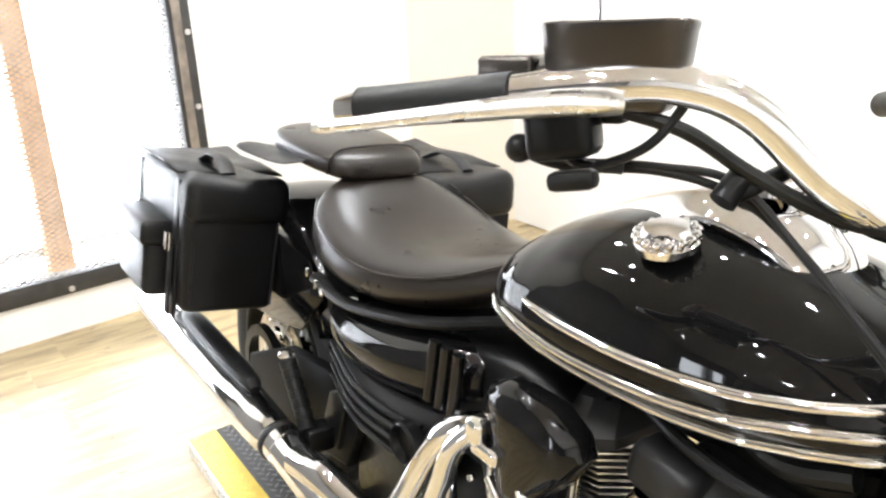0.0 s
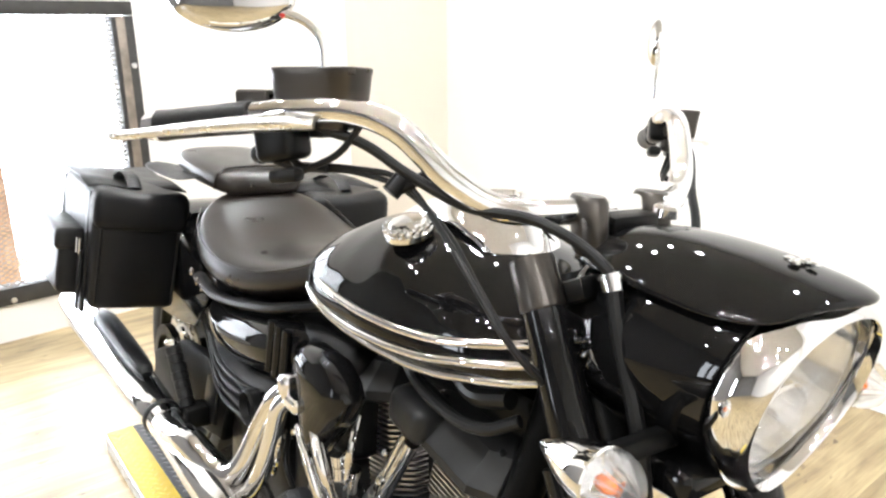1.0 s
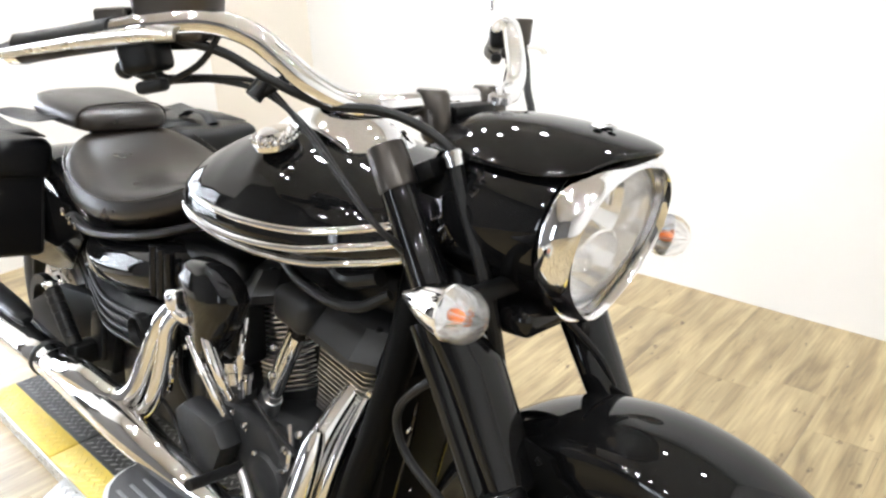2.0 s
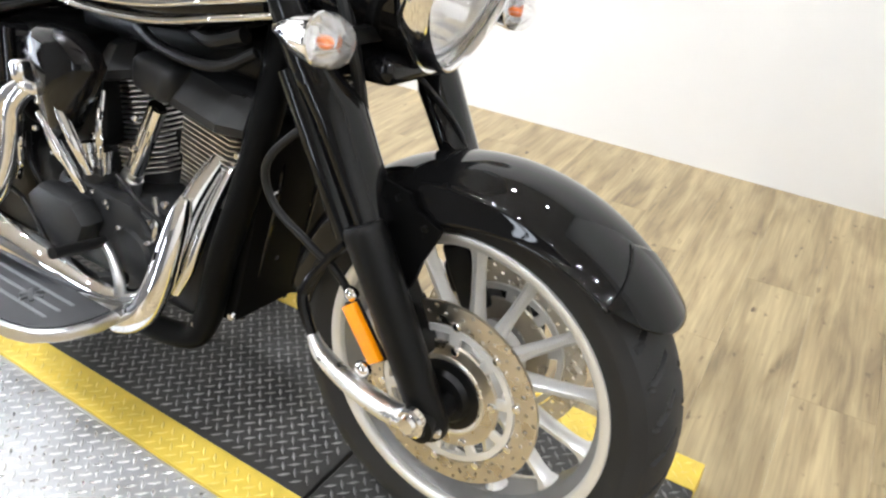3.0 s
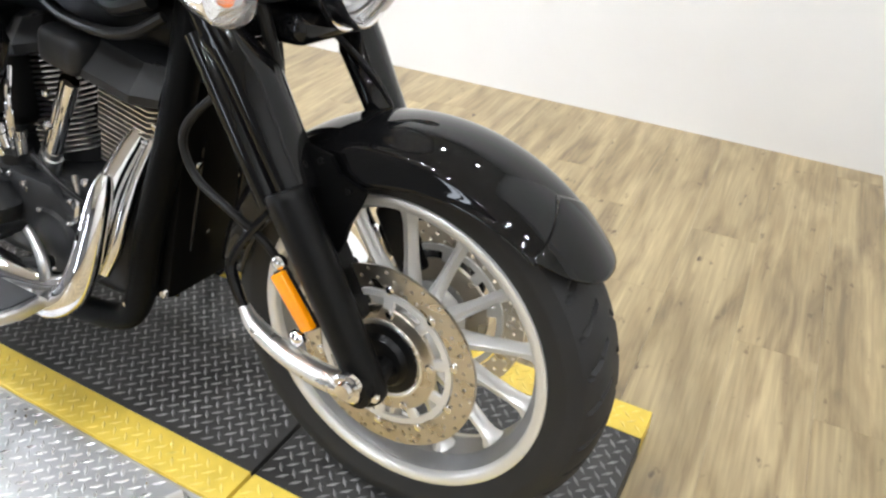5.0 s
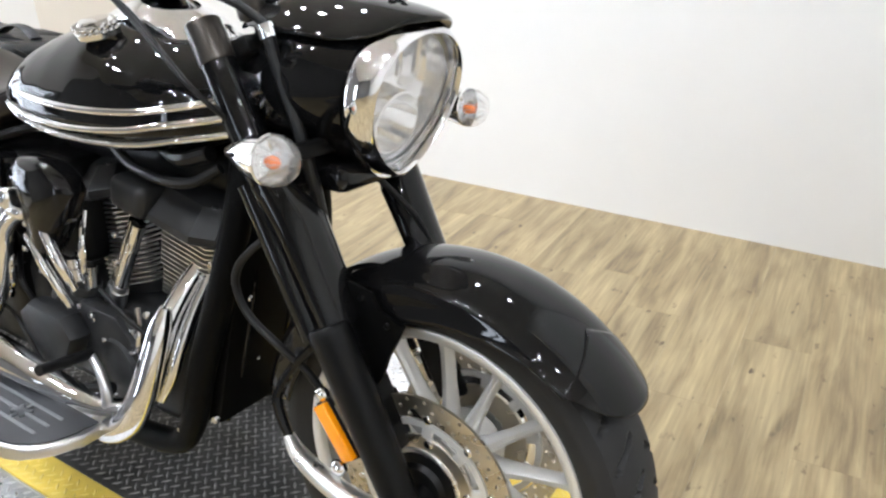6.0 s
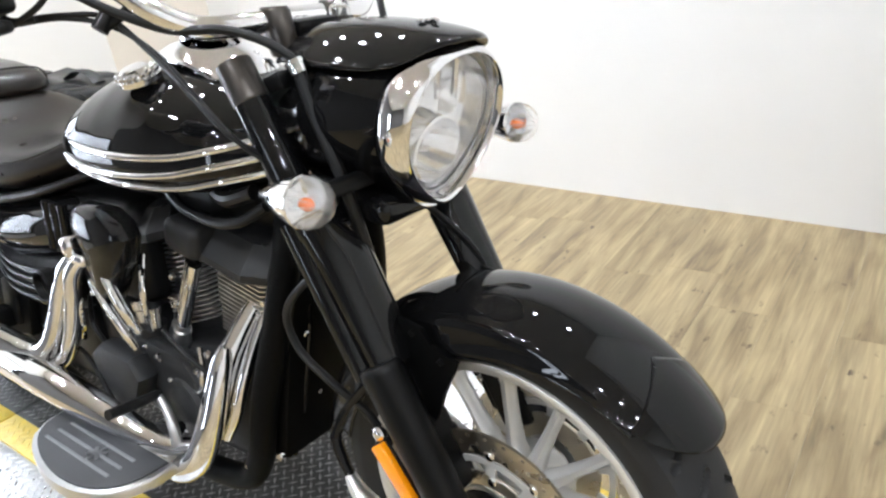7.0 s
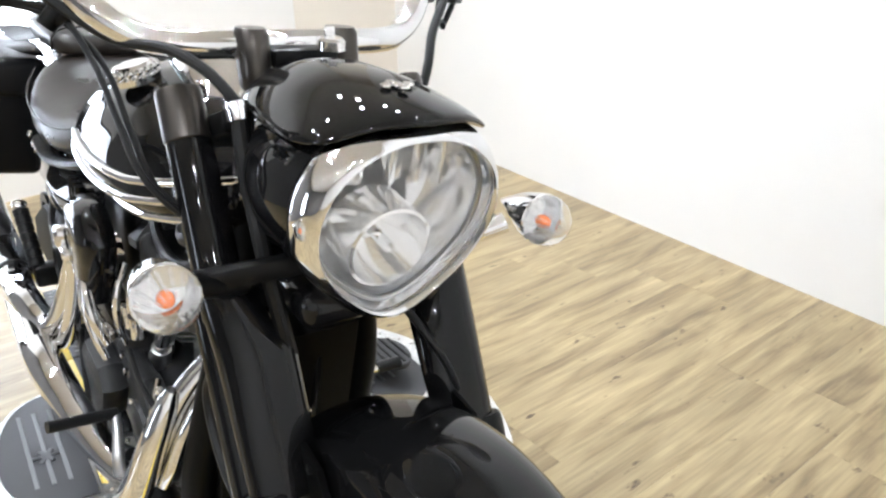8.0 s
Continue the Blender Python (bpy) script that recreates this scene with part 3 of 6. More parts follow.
def in_room(p):
    return -4.75 < p.x < 1.35 and -4.0 < p.y < (2.45 if p.x < 0.95 else -0.3) and (Vector((p.x, p.y)) - WIN0).dot(Vector((0.928, 0.371))) > -0.75


PLANKS = []
for i in range(-28, 10):
    off = rnd.random() * PL
    for j in range(-4, 4):
        p = turn @ Vector((i * PW, j * PL + off, 0))
        if in_room(p):
            PLANKS.append(p)


def lay_planks():
    for p in PLANKS:
        o = new("plank", plank_me)
        o.parent = floor
        o.matrix_basis = Matrix.Translation(p) @ turn


# ---------------------------------------------------------------- the motorcycle
# own axes: x forward from the front axle, y to its left, z up from the ground; it leans on its stand
bike = thing("motorcycle", pose(0, -0.0281, TOP + 0.001, LEAN, 0, 0),
             "black cruiser motorcycle with chrome trim standing on the lift", "motorcycle")
AX = Vector((0, 0, 0.315))
pi = math.pi


def tyre_mesh(bm, c, R, half, rim_r, n=540, pitch=0.058, groove=True):
    prof = [(-0.8 * half, rim_r - 0.004), (-0.9 * half, rim_r + 0.012), (-0.99 * half, rim_r + 0.03), (-half, R - 0.042), (-0.97 * half, R - 0.03)]
    k = 26
    for i in range(k + 1):
        u = -0.94 + 1.88 * i / k
        prof.append((u * half, R - 0.025 * abs(u) ** 2.6))
    prof += [(-a, r) for a, r in prof[4::-1]]
    cols = []
    for j in range(n):
        a = 2 * pi * j / n
        col = []
        for y, r in prof:
            rr = r
            ay = abs(y) / half
            if groove and 0.18 < ay < 0.86 and r > R - 0.026:
                s = (a * R + (0.55 * abs(y) + 4.0 * y * y) * 1.1 + (pitch / 2 if y > 0 else 0)) % pitch
                if s < 0.0072:
                    rr -= 0.0075
            col.append(bm.verts.new((c[0] + rr * math.cos(a), c[1] + y, c[2] + rr * math.sin(a))))
        cols.append(col)
    m = len(prof)
    for j in range(n):
        p, q = cols[j], cols[(j + 1) % n]
        for i in range(m - 1):
            bm.faces.new((p[i], q[i], q[i + 1], p[i + 1]))


def disc_with_holes(bm, c, r0, r1, y0, y1, cells=30, bands=3, hole=0.0035):
    """A flat ring with rows of drilled holes."""
    def pt(r, a, y):
        return bm.verts.new((c[0] + r * math.cos(a), y, c[2] + r * math.sin(a)))
    da, dr = 2 * pi / cells, (r1 - r0) / bands
    for b in range(bands):
        for k in range(cells):
            a0 = k * da + b * da / 2
            ra, rb = r0 + b * dr, r0 + (b + 1) * dr
            rim = [(ra, 0), (ra, .5), (ra, 1), ((ra + rb) / 2, 1), (rb, 1), (rb, .5), (rb, 0), ((ra + rb) / 2, 0)]
            rm, am = (ra + rb) / 2, a0 + da / 2
            top, low = [], []
            for y, out in ((y0, top), (y1, low)):
                o = [pt(r, a0 + t * da, y) for r, t in rim]
                i_ = []
                for r, t in rim:
                    dx, dy = (r - rm), (t - .5) * da * rm
                    L = math.hypot(dx, dy)
                    i_.append(pt(rm + dx / L * hole, am + dy / L * hole / rm, y))
                out += [o, i_]
                for q in range(8):
                    w = (q + 1) % 8
                    bm.faces.new((o[q], o[w], i_[w], i_[q]))
            for q in range(8):
                w = (q + 1) % 8
                bm.faces.new((top[1][q], top[1][w], low[1][w], low[1][q]))
                if b == 0 and q in (0, 1) or b == bands - 1 and q in (4, 5):
                    bm.faces.new((top[0][q], top[0][w], low[0][w], low[0][q]))
    bmesh.ops.remove_doubles(bm, verts=bm.verts, dist=2e-5)


def wheel(name, cx, R, half, rim_r, spokes, off, disc_r, label, paint, well_paint):
    c = Vector((cx, 0, R))
    w = half * 0.95
    bm = B()
    lip = [(w - 0.012, rim_r - 0.008), (w - 0.004, rim_r), (w, rim_r - 0.001), (w + 0.001, rim_r - 0.004), (w, rim_r - 0.014), (w - 0.003, rim_r - 0.0175), (w - 0.012, rim_r - 0.019), (w - 0.013, rim_r - 0.008)]
    revolve(bm, lip, c, (0, 1, 0), 96)
    revolve(bm, [(-a, r) for a, r in lip], c, (0, 1, 0), 96)
    rim = part(name, bm, paint, bike, label, angle=50)
    bm = B()
    well = [(w - 0.0125, rim_r - 0.018), (w - 0.02, rim_r - 0.0225), (0.03, rim_r - 0.027), (0.022, rim_r - 0.033), (-0.022, rim_r - 0.033), (-0.03, rim_r - 0.027), (-w + 0.02, rim_r - 0.0225), (-w + 0.0125, rim_r - 0.018),
            (-w + 0.0125, rim_r - 0.012), (-0.03, rim_r - 0.02), (0.03, rim_r - 0.02), (w - 0.0125, rim_r - 0.012), (w - 0.0125, rim_r - 0.018)]
    revolve(bm, well, c, (0, 1, 0), 96)
    part("rim_well", bm, well_paint, rim, "well of the rim, its shade put into the colour", angle=30)
    bm = B()
    tyre_mesh(bm, c, R, half + 0.004, rim_r - 0.004)
    part("tyre", bm, RUBBER, rim, "black road tyre with slanted tread grooves", angle=28)
    bm = B()
    revolve(bm, [(-0.075, 0.018), (-0.075, 0.04), (-0.06, 0.046), (-0.05, 0.062), (0.05, 0.062), (0.06, 0.046), (0.075, 0.04), (0.075, 0.018)], c, (0, 1, 0), 40)
    part("hub", bm, paint, rim)
    for k in range(spokes):
        a = radians(off + 360 * k / spokes)
        d, t = Vector((math.cos(a), 0, math.sin(a))), Vector((-math.sin(a), 0, math.cos(a)))
        bm = B()
        rings = []
        for r, hw, y, hy in ((0.05, 0.017, 0.0, 0.03), (0.08, 0.0125, 0.0, 0.02), (0.13, 0.0095, 0.0, 0.015), (0.18, 0.0095, 0.0, 0.014), (rim_r - 0.045, 0.012, 0.0, 0.016), (rim_r - 0.034, 0.019, 0.0, 0.021)):
            ring = []
            for q in range(10):
                b = 2 * pi * q / 10
                ring.append(c + d * r + t * hw * math.cos(b) + Vector((0, 1, 0)) * (y + hy * math.sin(b)))
            rings.append(ring)
        loft(bm, rings)
        part("spoke", bm, SILVER, rim)
    for s in (-1, 1):
        y = s * 0.082
        bm = B()
        disc_with_holes(bm, c, disc_r - 0.034, disc_r, y - 0.0025, y + 0.0025)
        disc = part("brake_disc", bm, STEEL, rim, "drilled steel brake disc", angle=30)
        bm = B()
        revolve(bm, [(y - 0.003, 0.05), (y - 0.003, 0.085), (y - 0.0015, 0.087), (y + 0.0015, 0.087), (y + 0.003, 0.085), (y + 0.003, 0.05), (y - 0.003, 0.05)], c, (0, 1, 0), 64)
        part("disc_carrier", bm, STEEL, rim, angle=30)
        bm = B()
        revolve(bm, [(y - 0.003, disc_r - 0.047), (y - 0.003, disc_r - 0.037), (y + 0.003, disc_r - 0.037), (y + 0.003, disc_r - 0.047), (y - 0.003, disc_r - 0.047)], c, (0, 1, 0), 64)
        part("carrier_ring", bm, SILVER, rim, angle=30)
        bm = B()
        for k in range(10):
            a = 2 * pi * k / 10 + 0.26
            m = Matrix.Translation((c.x, y, c.z)) @ Matrix.Rotation(-a, 4, "Y")
            box(bm, (0.084, -0.0025, -0.0085), (disc_r - 0.043, 0.0025, 0.0085), 0.001, m)
        pieces("carrier_arm", bm, SILVER, rim)
        bm = B()
        for k in range(10):
            a = 2 * pi * k / 10 + 0.2
            q = a + 0.06
            bolt(bm, (c.x + (disc_r - 0.031) * math.cos(q), y + s * 0.0025, c.z + (disc_r - 0.031) * math.sin(q)), (0, s, 0), 0.0065, 0.003)
            if k % 2 == 0:
                bolt(bm, (c.x + 0.079 * math.cos(a), y + s * 0.003, c.z + 0.079 * math.sin(a)), (0, s, 0), 0.007, 0.005)
        pieces("disc_button", bm, CHROME, rim)
        bm = B()
        revolve(bm, [(y, 0.0), (y, 0.066), (y + s * 0.005, 0.065), (y + s * 0.006, 0.062), (y + s * 0.004, 0.059), (y + s * 0.004, 0.0)], c, (0, 1, 0), 48)
        # rear hub cover is darkened like the rest of that wheel
        part("hub_cover", bm, POLISHED if cx == 0 else SATIN, rim, angle=30)
        bm = B()
        revolve(bm, [(y + s * 0.003, 0.0585), (y + s * 0.006, 0.057), (y + s * 0.008, 0.044), (y + s * 0.016, 0.038), (y + s * 0.018, 0.026), (y + s * 0.018, 0.0)], c, (0, 1, 0), 40)
        part("hub_seal", bm, SATIN, rim)
    return rim


wheel("front_wheel", 0.0, 0.315, 0.061, 0.2425, 13, 95, 0.149, "silver cast spoked front wheel", SILVER, WELL_SHADE)
# silver like the front wheel; black here puts its shade into the colour
wheel("rear_wheel", -1.715, 0.318, 0.092, 0.235, 13, 80, 0.149, "cast spoked rear wheel, coloured dark for its shaded place", SATIN, SATIN)

# -------- front fork
def fork_at(z):
    return 0.03 - 0.52 * (z - 0.27)


for s in (-1, 1):
    y = s * 0.14
    P3 = lambda z, dy=0.0: (fork_at(z), y + dy, z)
    bm = B()
    tube(bm, [(*P3(0.284), 0.016), (*P3(0.289), 0.022), (*P3(0.30), 0.0255), (*P3(0.36), 0.0275), (*P3(0.47), 0.0295), (*P3(0.556), 0.031), (*P3(0.564), 0.0302), (*P3(0.567), 0.0275)], seg=36, smooth=False)
    leg = part("fork_lower_leg", bm, SATIN, bike, "satin black lower fork leg")
    bm = B()
    fx, fy = -0.021, s * 0.011
    tube(bm, [(P3(z)[0] + fx, y + fy, z - 0.011, 0.0172) for z in (0.558, 0.76)], seg=28, smooth=False)
    part("fork_tube", bm, GLOSS, bike, "gloss black fork tube")
    # glossy cover behind the tube
    bm = B()
    rings = []
    for z, a, b in ((0.56, 0.0225, 0.022), (0.62, 0.025, 0.024), (0.70, 0.030, 0.026), (0.76, 0.028, 0.026), (0.80, 0.0262, 0.0255), (0.91, 0.024, 0.024)):
        p = Vector(P3(z))
        sh = 0.006 if z < 0.75 else 0.0
        ins = 0.018 if z < 0.75 else 0.0
        rings.append([(p.x + sh + a * math.cos(2 * pi * k / 24) * 0.88, p.y - s * (0.004 * (z < 0.75) + ins) + (b + ins) * math.sin(2 * pi * k / 24), p.z + a * math.cos(2 * pi * k / 24) * 0.46) for k in range(24)])
    loft(bm, rings)
    part("fork_cover", bm, GLOSS, bike, "gloss black fork cover")
    bm = B()
    tube(bm, [(*P3(0.904), 0.0235), (*P3(0.906), 0.0252), (*P3(0.951), 0.0248), (*P3(0.9545), 0.0235), (*P3(0.956), 0.001)], seg=28, smooth=False)
    part("fork_cap", bm, ANODISED, bike, "satin grey-black fork cap")
    bm = B()
    tube(bm, [(*P3(0.735), 0.025), (*P3(0.74), 0.0255), (*P3(0.752), 0.0255), (*P3(0.757), 0.024)], seg=24, smooth=False)
    part("fork_collar", bm, GLOSS, bike)
    bm = B()
    revolve(bm, [(0, 0), (0, 0.0235), (s * 0.008, 0.0235), (s * 0.01, 0.014), (s * 0.004, 0.011), (s * 0.004, 0)], (0.012, y + s * 0.026, 0.315), (0, 1, 0), 24)
    rod(bm, (0.012, y - s * 0.06, 0.315), (0.012, y + s * 0.028, 0.315), 0.018)
    part("axle_end", bm, SATIN, bike)
    bm = B()
    bolt(bm, (0.034, y + s * 0.016, 0.308), (0.4, s, 0), 0.007, 0.008)
    part("pinch_bolt", bm, CHROME, bike)
    # caliper behind the leg, amber reflector and curved bracket
    bm = B()
    m = pose(-0.075, y - s * 0.042, 0.42, 0, -27, 0)
    box(bm, (-0.032, -0.03, -0.06), (0.03, 0.03, 0.06), 0.012, m, seg=3)
    box(bm, (-0.045, -0.022, -0.03), (0.03, 0.034, 0.03), 0.01, m)
    part("brake_caliper", bm, SATIN, bike, "black brake caliper")
    bm = B()
    m = pose(-0.098, y - s * -0.022, 0.415, 0, -36, 0)
    box(bm, (-0.0125, -0.006, -0.045), (0.0125, 0.006, 0.045), 0.003, m)
    refl = part("side_reflector", bm, AMBER, bike, "amber rectangular reflector")
    bm = B()
    box(bm, (-0.015, -0.004, -0.048), (0.015, 0.002, 0.048), 0.003, m @ pose(0, -s * 0.008, 0))
    part("reflector_backing", bm, SATIN, refl)
    bm = B()
    ball(bm, (-0.098, y + s * 0.016, 0.352), 0.014, (1, 0.8, 1))
    ball(bm, (-0.128, y + s * 0.012, 0.462), 0.012, (1, 0.8, 1))
    pieces("caliper_bolt", bm, CHROME, bike)
    bm = B()
    tube(bm, [(-0.19, y + s * 0.022, 0.374, 0.009), (-0.165, y + s * 0.027, 0.352, 0.014), (-0.11, y + s * 0.03, 0.331, 0.0175), (-0.05, y + s * 0.031, 0.32, 0.0195), (0.0, y + s * 0.031, 0.322, 0.02), (0.012, y + s * 0.031, 0.326, 0.013)], seg=14, flat=0.75)
    part("bracket_arm", bm, POLISHED, bike, "polished curved bracket arm")
    bm = B()
    revolve(bm, [(0, 0), (0, 0.023), (s * 0.009, 0.023), (s * 0.012, 0.019), (s * 0.012, 0.014), (s * 0.018, 0.012), (s * 0.018, 0)], (0.004, y + s * 0.034, 0.325), (0, 1, 0), 20)
    part("arm_bolt", bm, CHROME, bike)
    bm = B()
    tube(bm, [(-0.188, y + s * 0.022, 0.372, 0.007), (-0.203, y + s * 0.02, 0.395, 0.009), (-0.215, y + s * 0.015, 0.43, 0.009), (-0.2, y + s * 0.0, 0.47, 0.008), (-0.16, y - s * 0.01, 0.52, 0.007)], seg=10)
    part("bracket_end", bm, GLOSS, bike)

# clamps that join the legs
bm = B()
prism(bm, [(-0.36, -0.05), (-0.34, -0.12), (-0.30, -0.125), (-0.27, -0.11), (-0.265, 0.0), (-0.27, 0.11), (-0.30, 0.125), (-0.34, 0.12), (-0.36, 0.05)], 0.90, 0.925, axis=2, bevel=0.006)
bmesh.ops.rotate(bm, cent=(-0.31, 0, 0.91), matrix=Matrix.Rotation(radians(-27), 3, "Y"), verts=bm.verts)
part("upper_clamp", bm, SATIN, bike)
bm = B()
prism(bm, [(-0.28, -0.05), (-0.265, -0.125), (-0.23, -0.135), (-0.205, -0.12), (-0.20, 0.0), (-0.205, 0.12), (-0.23, 0.135), (-0.265, 0.125), (-0.28, 0.05)], 0.725, 0.755, axis=2, bevel=0.006)
bmesh.ops.rotate(bm, cent=(-0.24, 0, 0.74), matrix=Matrix.Rotation(radians(-27), 3, "Y"), verts=bm.verts)
part("lower_clamp", bm, GLOSS, bike)
bm = B()
rod(bm, (-0.275, 0, 0.70), (-0.38, 0, 0.91), 0.034)
part("steering_head", bm, SATIN, bike)

# -------- front fender
def fender_grid(bm, r_top, r_crease, half, skirt, start, end, n, crown=24, lip=7, flare=0.0065):
    """A round crown that meets a short concave skirt at a soft crease; start and end give degrees across it."""
    us = [("skirt", -1, 1 - i / lip) for i in range(lip)] + [("crown", 0, -1 + 2 * i / crown) for i in range(crown + 1)] + [("skirt", 1, (i + 1) / lip) for i in range(lip)]
    rows = []
    for i in range(n + 1):
        row = []
        for kind, side, u in us:
            au = u if kind == "crown" else side
            a = radians(start(au) + (end(au) - start(au)) * i / n)
            th = au * radians(62)
            y = half * math.sin(th) / math.sin(radians(62))
            r = r_top - (r_top - r_crease) * (1 - math.cos(th)) / (1 - math.cos(radians(62)))
            if kind == "skirt":
                rs = min(r_crease - 0.002, lerp_table(skirt, math.degrees(a))[0])
                y += side * (0.0016 * min(1, 5 * u) + flare * u ** 2.2)
                r = r_crease + (rs - r_crease) * u
            row.append(bm.verts.new((r * math.cos(a), y, AX.z + r * math.sin(a))))
        rows.append(row)
    for p, q in zip(rows, rows[1:]):
        for j in range(len(us) - 1):
            bm.faces.new((p[j], p[j + 1], q[j + 1], q[j]))


SK = [(35, 0.311), (47, 0.311), (58, 0.303), (68, 0.292), (80, 0.279), (90, 0.269), (100, 0.262), (115, 0.255), (140, 0.256), (170, 0.265)]
seam = lambda u: 55.5 - 7 * (1 - (1 - abs(u)) ** 1.6)
bm = B()
fender_grid(bm, 0.341, 0.3125, 0.0855, SK, lambda u: seam(u) - 1.2, lambda u: 168, 84)
f = part("front_fender", bm, GLOSS, bike, "deep gloss black front fender", angle=70)
f.modifiers.new("solid", "SOLIDIFY").thickness = 0.003
bm = B()
fender_grid(bm, 0.343, 0.3135, 0.0868, [(30, 0.311), (60, 0.311)], lambda u: 35 + 12 * abs(u) ** 2.4, seam, 20, lip=3, flare=0.0)
t = part("fender_tip", bm, GLOSS, f, "gloss black fender tip", angle=70)
t.modifiers.new("solid", "SOLIDIFY").thickness = 0.004
for s in (-1, 1):
    bm = B()
    prism(bm, [(-0.12, 0.62), (-0.078, 0.612), (-0.068, 0.588), (-0.022, 0.577), (-0.032, 0.556), (-0.05, 0.521), (-0.06, 0.49), (-0.08, 0.45), (-0.125, 0.46), (-0.15, 0.54)], min(s * 0.0945, s * 0.102), max(s * 0.0945, s * 0.102), axis=1, bevel=0.003)
    part("fender_bracket", bm, SHADE_BLACK, f, "black fender mounting plate")
for s in (-1, 1):
    for x, z in ((-0.095, 0.602), (-0.05, 0.571)):
        bm = B()
        bolt(bm, (x, s * 0.1015, z), (0, s, 0), 0.005, 0.004)
        part("fender_bolt", bm, SATIN, f)

# -------- headlight and its nacelle
HC = Vector((-0.093, -0.005, 0.873))
HT = radians(14)                     # the face tips forward at the top
hu, hv = Vector((0, 1, 0)), Vector((math.sin(HT), 0, math.cos(HT)))
hn = Vector((math.cos(HT), 0, -math.sin(HT)))
OUT = [(-90, 0.122), (-75, 0.114), (-60, 0.107), (-45, 0.106), (-30, 0.109), (-10, 0.114), (10, 0.115), (30, 0.110), (50, 0.101), (70, 0.094), (90, 0.091)]


def teardrop(th):
    d = (math.degrees(th) + 180) % 360 - 180
    if d > 90:
        d = 180 - d
    if d < -90:
        d = -180 - d
    return lerp_table(OUT, d)[0]


NT = 72
TH = [2 * pi * k / NT for k in range(NT)]
_r = np.array([teardrop(t) for t in TH])
for _ in range(6):
    _r = 0.5 * _r + 0.25 * (np.roll(_r, 1) + np.roll(_r, -1))


def head_ring(scale, depth, lift=0.0, wide=1.0):
    out = []
    for t, r in zip(TH, _r):
        a, b = 0.922 * r * math.cos(t) * scale * wide, 1.02 * r * math.sin(t) * scale
        out.append(HC + hu * a + hv * (b + lift) + hn * depth)
    return out


# shell
bm = B()
shell = [head_ring(0.97, -0.02), head_ring(1.0, -0.022), head_ring(1.03, -0.04, -0.006), head_ring(1.05, -0.08, -0.016), head_ring(1.04, -0.13, -0.028), head_ring(0.98, -0.18, -0.038, 0.95), head_ring(0.84, -0.225, -0.042, 0.85), head_ring(0.6, -0.25, -0.04, 0.8)]
sv = loft(bm, shell, cap=False)
bm.faces.new(sv[-1])
nac = part("headlight_shell", bm, GLOSS, bike, "gloss black headlight nacelle")
# side bulge
for s in (-1, 1):
    bm = B()
    ball(bm, (-0.215, s * 0.089, 0.878), 0.045, (1.25, 0.35, 0.8), m=Matrix.Rotation(radians(20), 3, "Y"))
    part("shell_side_panel", bm, GLOSS, nac)
# chrome rim
bm = B()
rings = [head_ring(0.99, -0.014), head_ring(1.04, -0.014), head_ring(1.064, -0.008), head_ring(1.068, 0.0), head_ring(1.052, 0.009), head_ring(1.0, 0.0195), head_ring(0.955, 0.026), head_ring(0.925, 0.0275), head_ring(0.902, 0.0245), head_ring(0.889, 0.014), head_ring(0.876, -0.006)]
loft(bm, rings, cap=False)
rim = part("headlight_rim", bm, CHROME, bike, "wide chrome teardrop headlight rim")
bm = B()
loft(bm, [head_ring(0.8845, 0.006), head_ring(0.878, 0.002), head_ring(0.87, -0.005)], cap=False)
part("lens_gasket", bm, CAST, rim, "grey metal band inside the rim").modifiers.new("solid", "SOLIDIFY").thickness = 0.002
# reflector bowl with a round lower projector
bm = B()
rings = [head_ring(0.875, -0.006), head_ring(0.8, -0.03), head_ring(0.64, -0.055), head_ring(0.45, -0.075), head_ring(0.2, -0.082)]
loft(bm, rings, cap=False)
bm.faces.new([bm.verts.new(p) for p in head_ring(0.2, -0.082)])
for v in bm.verts:
    d = v.co - HC
    v.co += hn * 0.0032 * math.sin(11 * math.atan2(d.dot(hv), d.dot(hu))) * min(1, (d.length / 0.06) ** 2) * (0 if d.length > 0.078 else 1)
part("reflector_bowl", bm, REFLECTOR, rim, "bright faceted reflector", angle=8)
bm = B()
pc = HC - hv * 0.047
revolve(bm, [(-0.05, 0.044), (-0.012, 0.046), (-0.004, 0.0455), (-0.003, 0.042), (-0.012, 0.0405), (-0.035, 0.034), (-0.052, 0.02), (-0.056, 0.0)], pc, hn, 40)
part("low_beam_ring", bm, REFLECTOR, rim, "round lower reflector ring")
bm = B()
ball(bm, pc - hn * 0.032, 0.006)
rod(bm, pc - hn * 0.055, pc - hn * 0.032, 0.006)
part("bulb_cap", bm, CHROME, rim)
bm = B()
for s in (-1, 1):
    for q in range(3):
        x = s * (0.022 + 0.024 * q)
        c = HC + hu * x + hv * 0.03 - hn * (0.05 - 0.006 * q)
        box(bm, (-0.009, -0.03, -0.003), (0.009, 0.03, 0.003), 0.002,
            Matrix.Translation(c) @ Matrix(((hu.x, hv.x, hn.x), (hu.y, hv.y, hn.y), (hu.z, hv.z, hn.z))).to_4x4() @ pose(0, 0, 0, 0, s * (15 + 14 * q), 0))
pieces("reflector_facet", bm, REFLECTOR, rim)
bm = B()
rings = [head_ring(0.876, -0.003), head_ring(0.79, 0.012), head_ring(0.6, 0.021), head_ring(0.35, 0.026), head_ring(0.12, 0.028)]
loft(bm, rings)
part("headlight_lens", bm, LENS, rim, "clear domed headlight lens").visible_shadow = False
# top cover with eyebrow
bm = B()
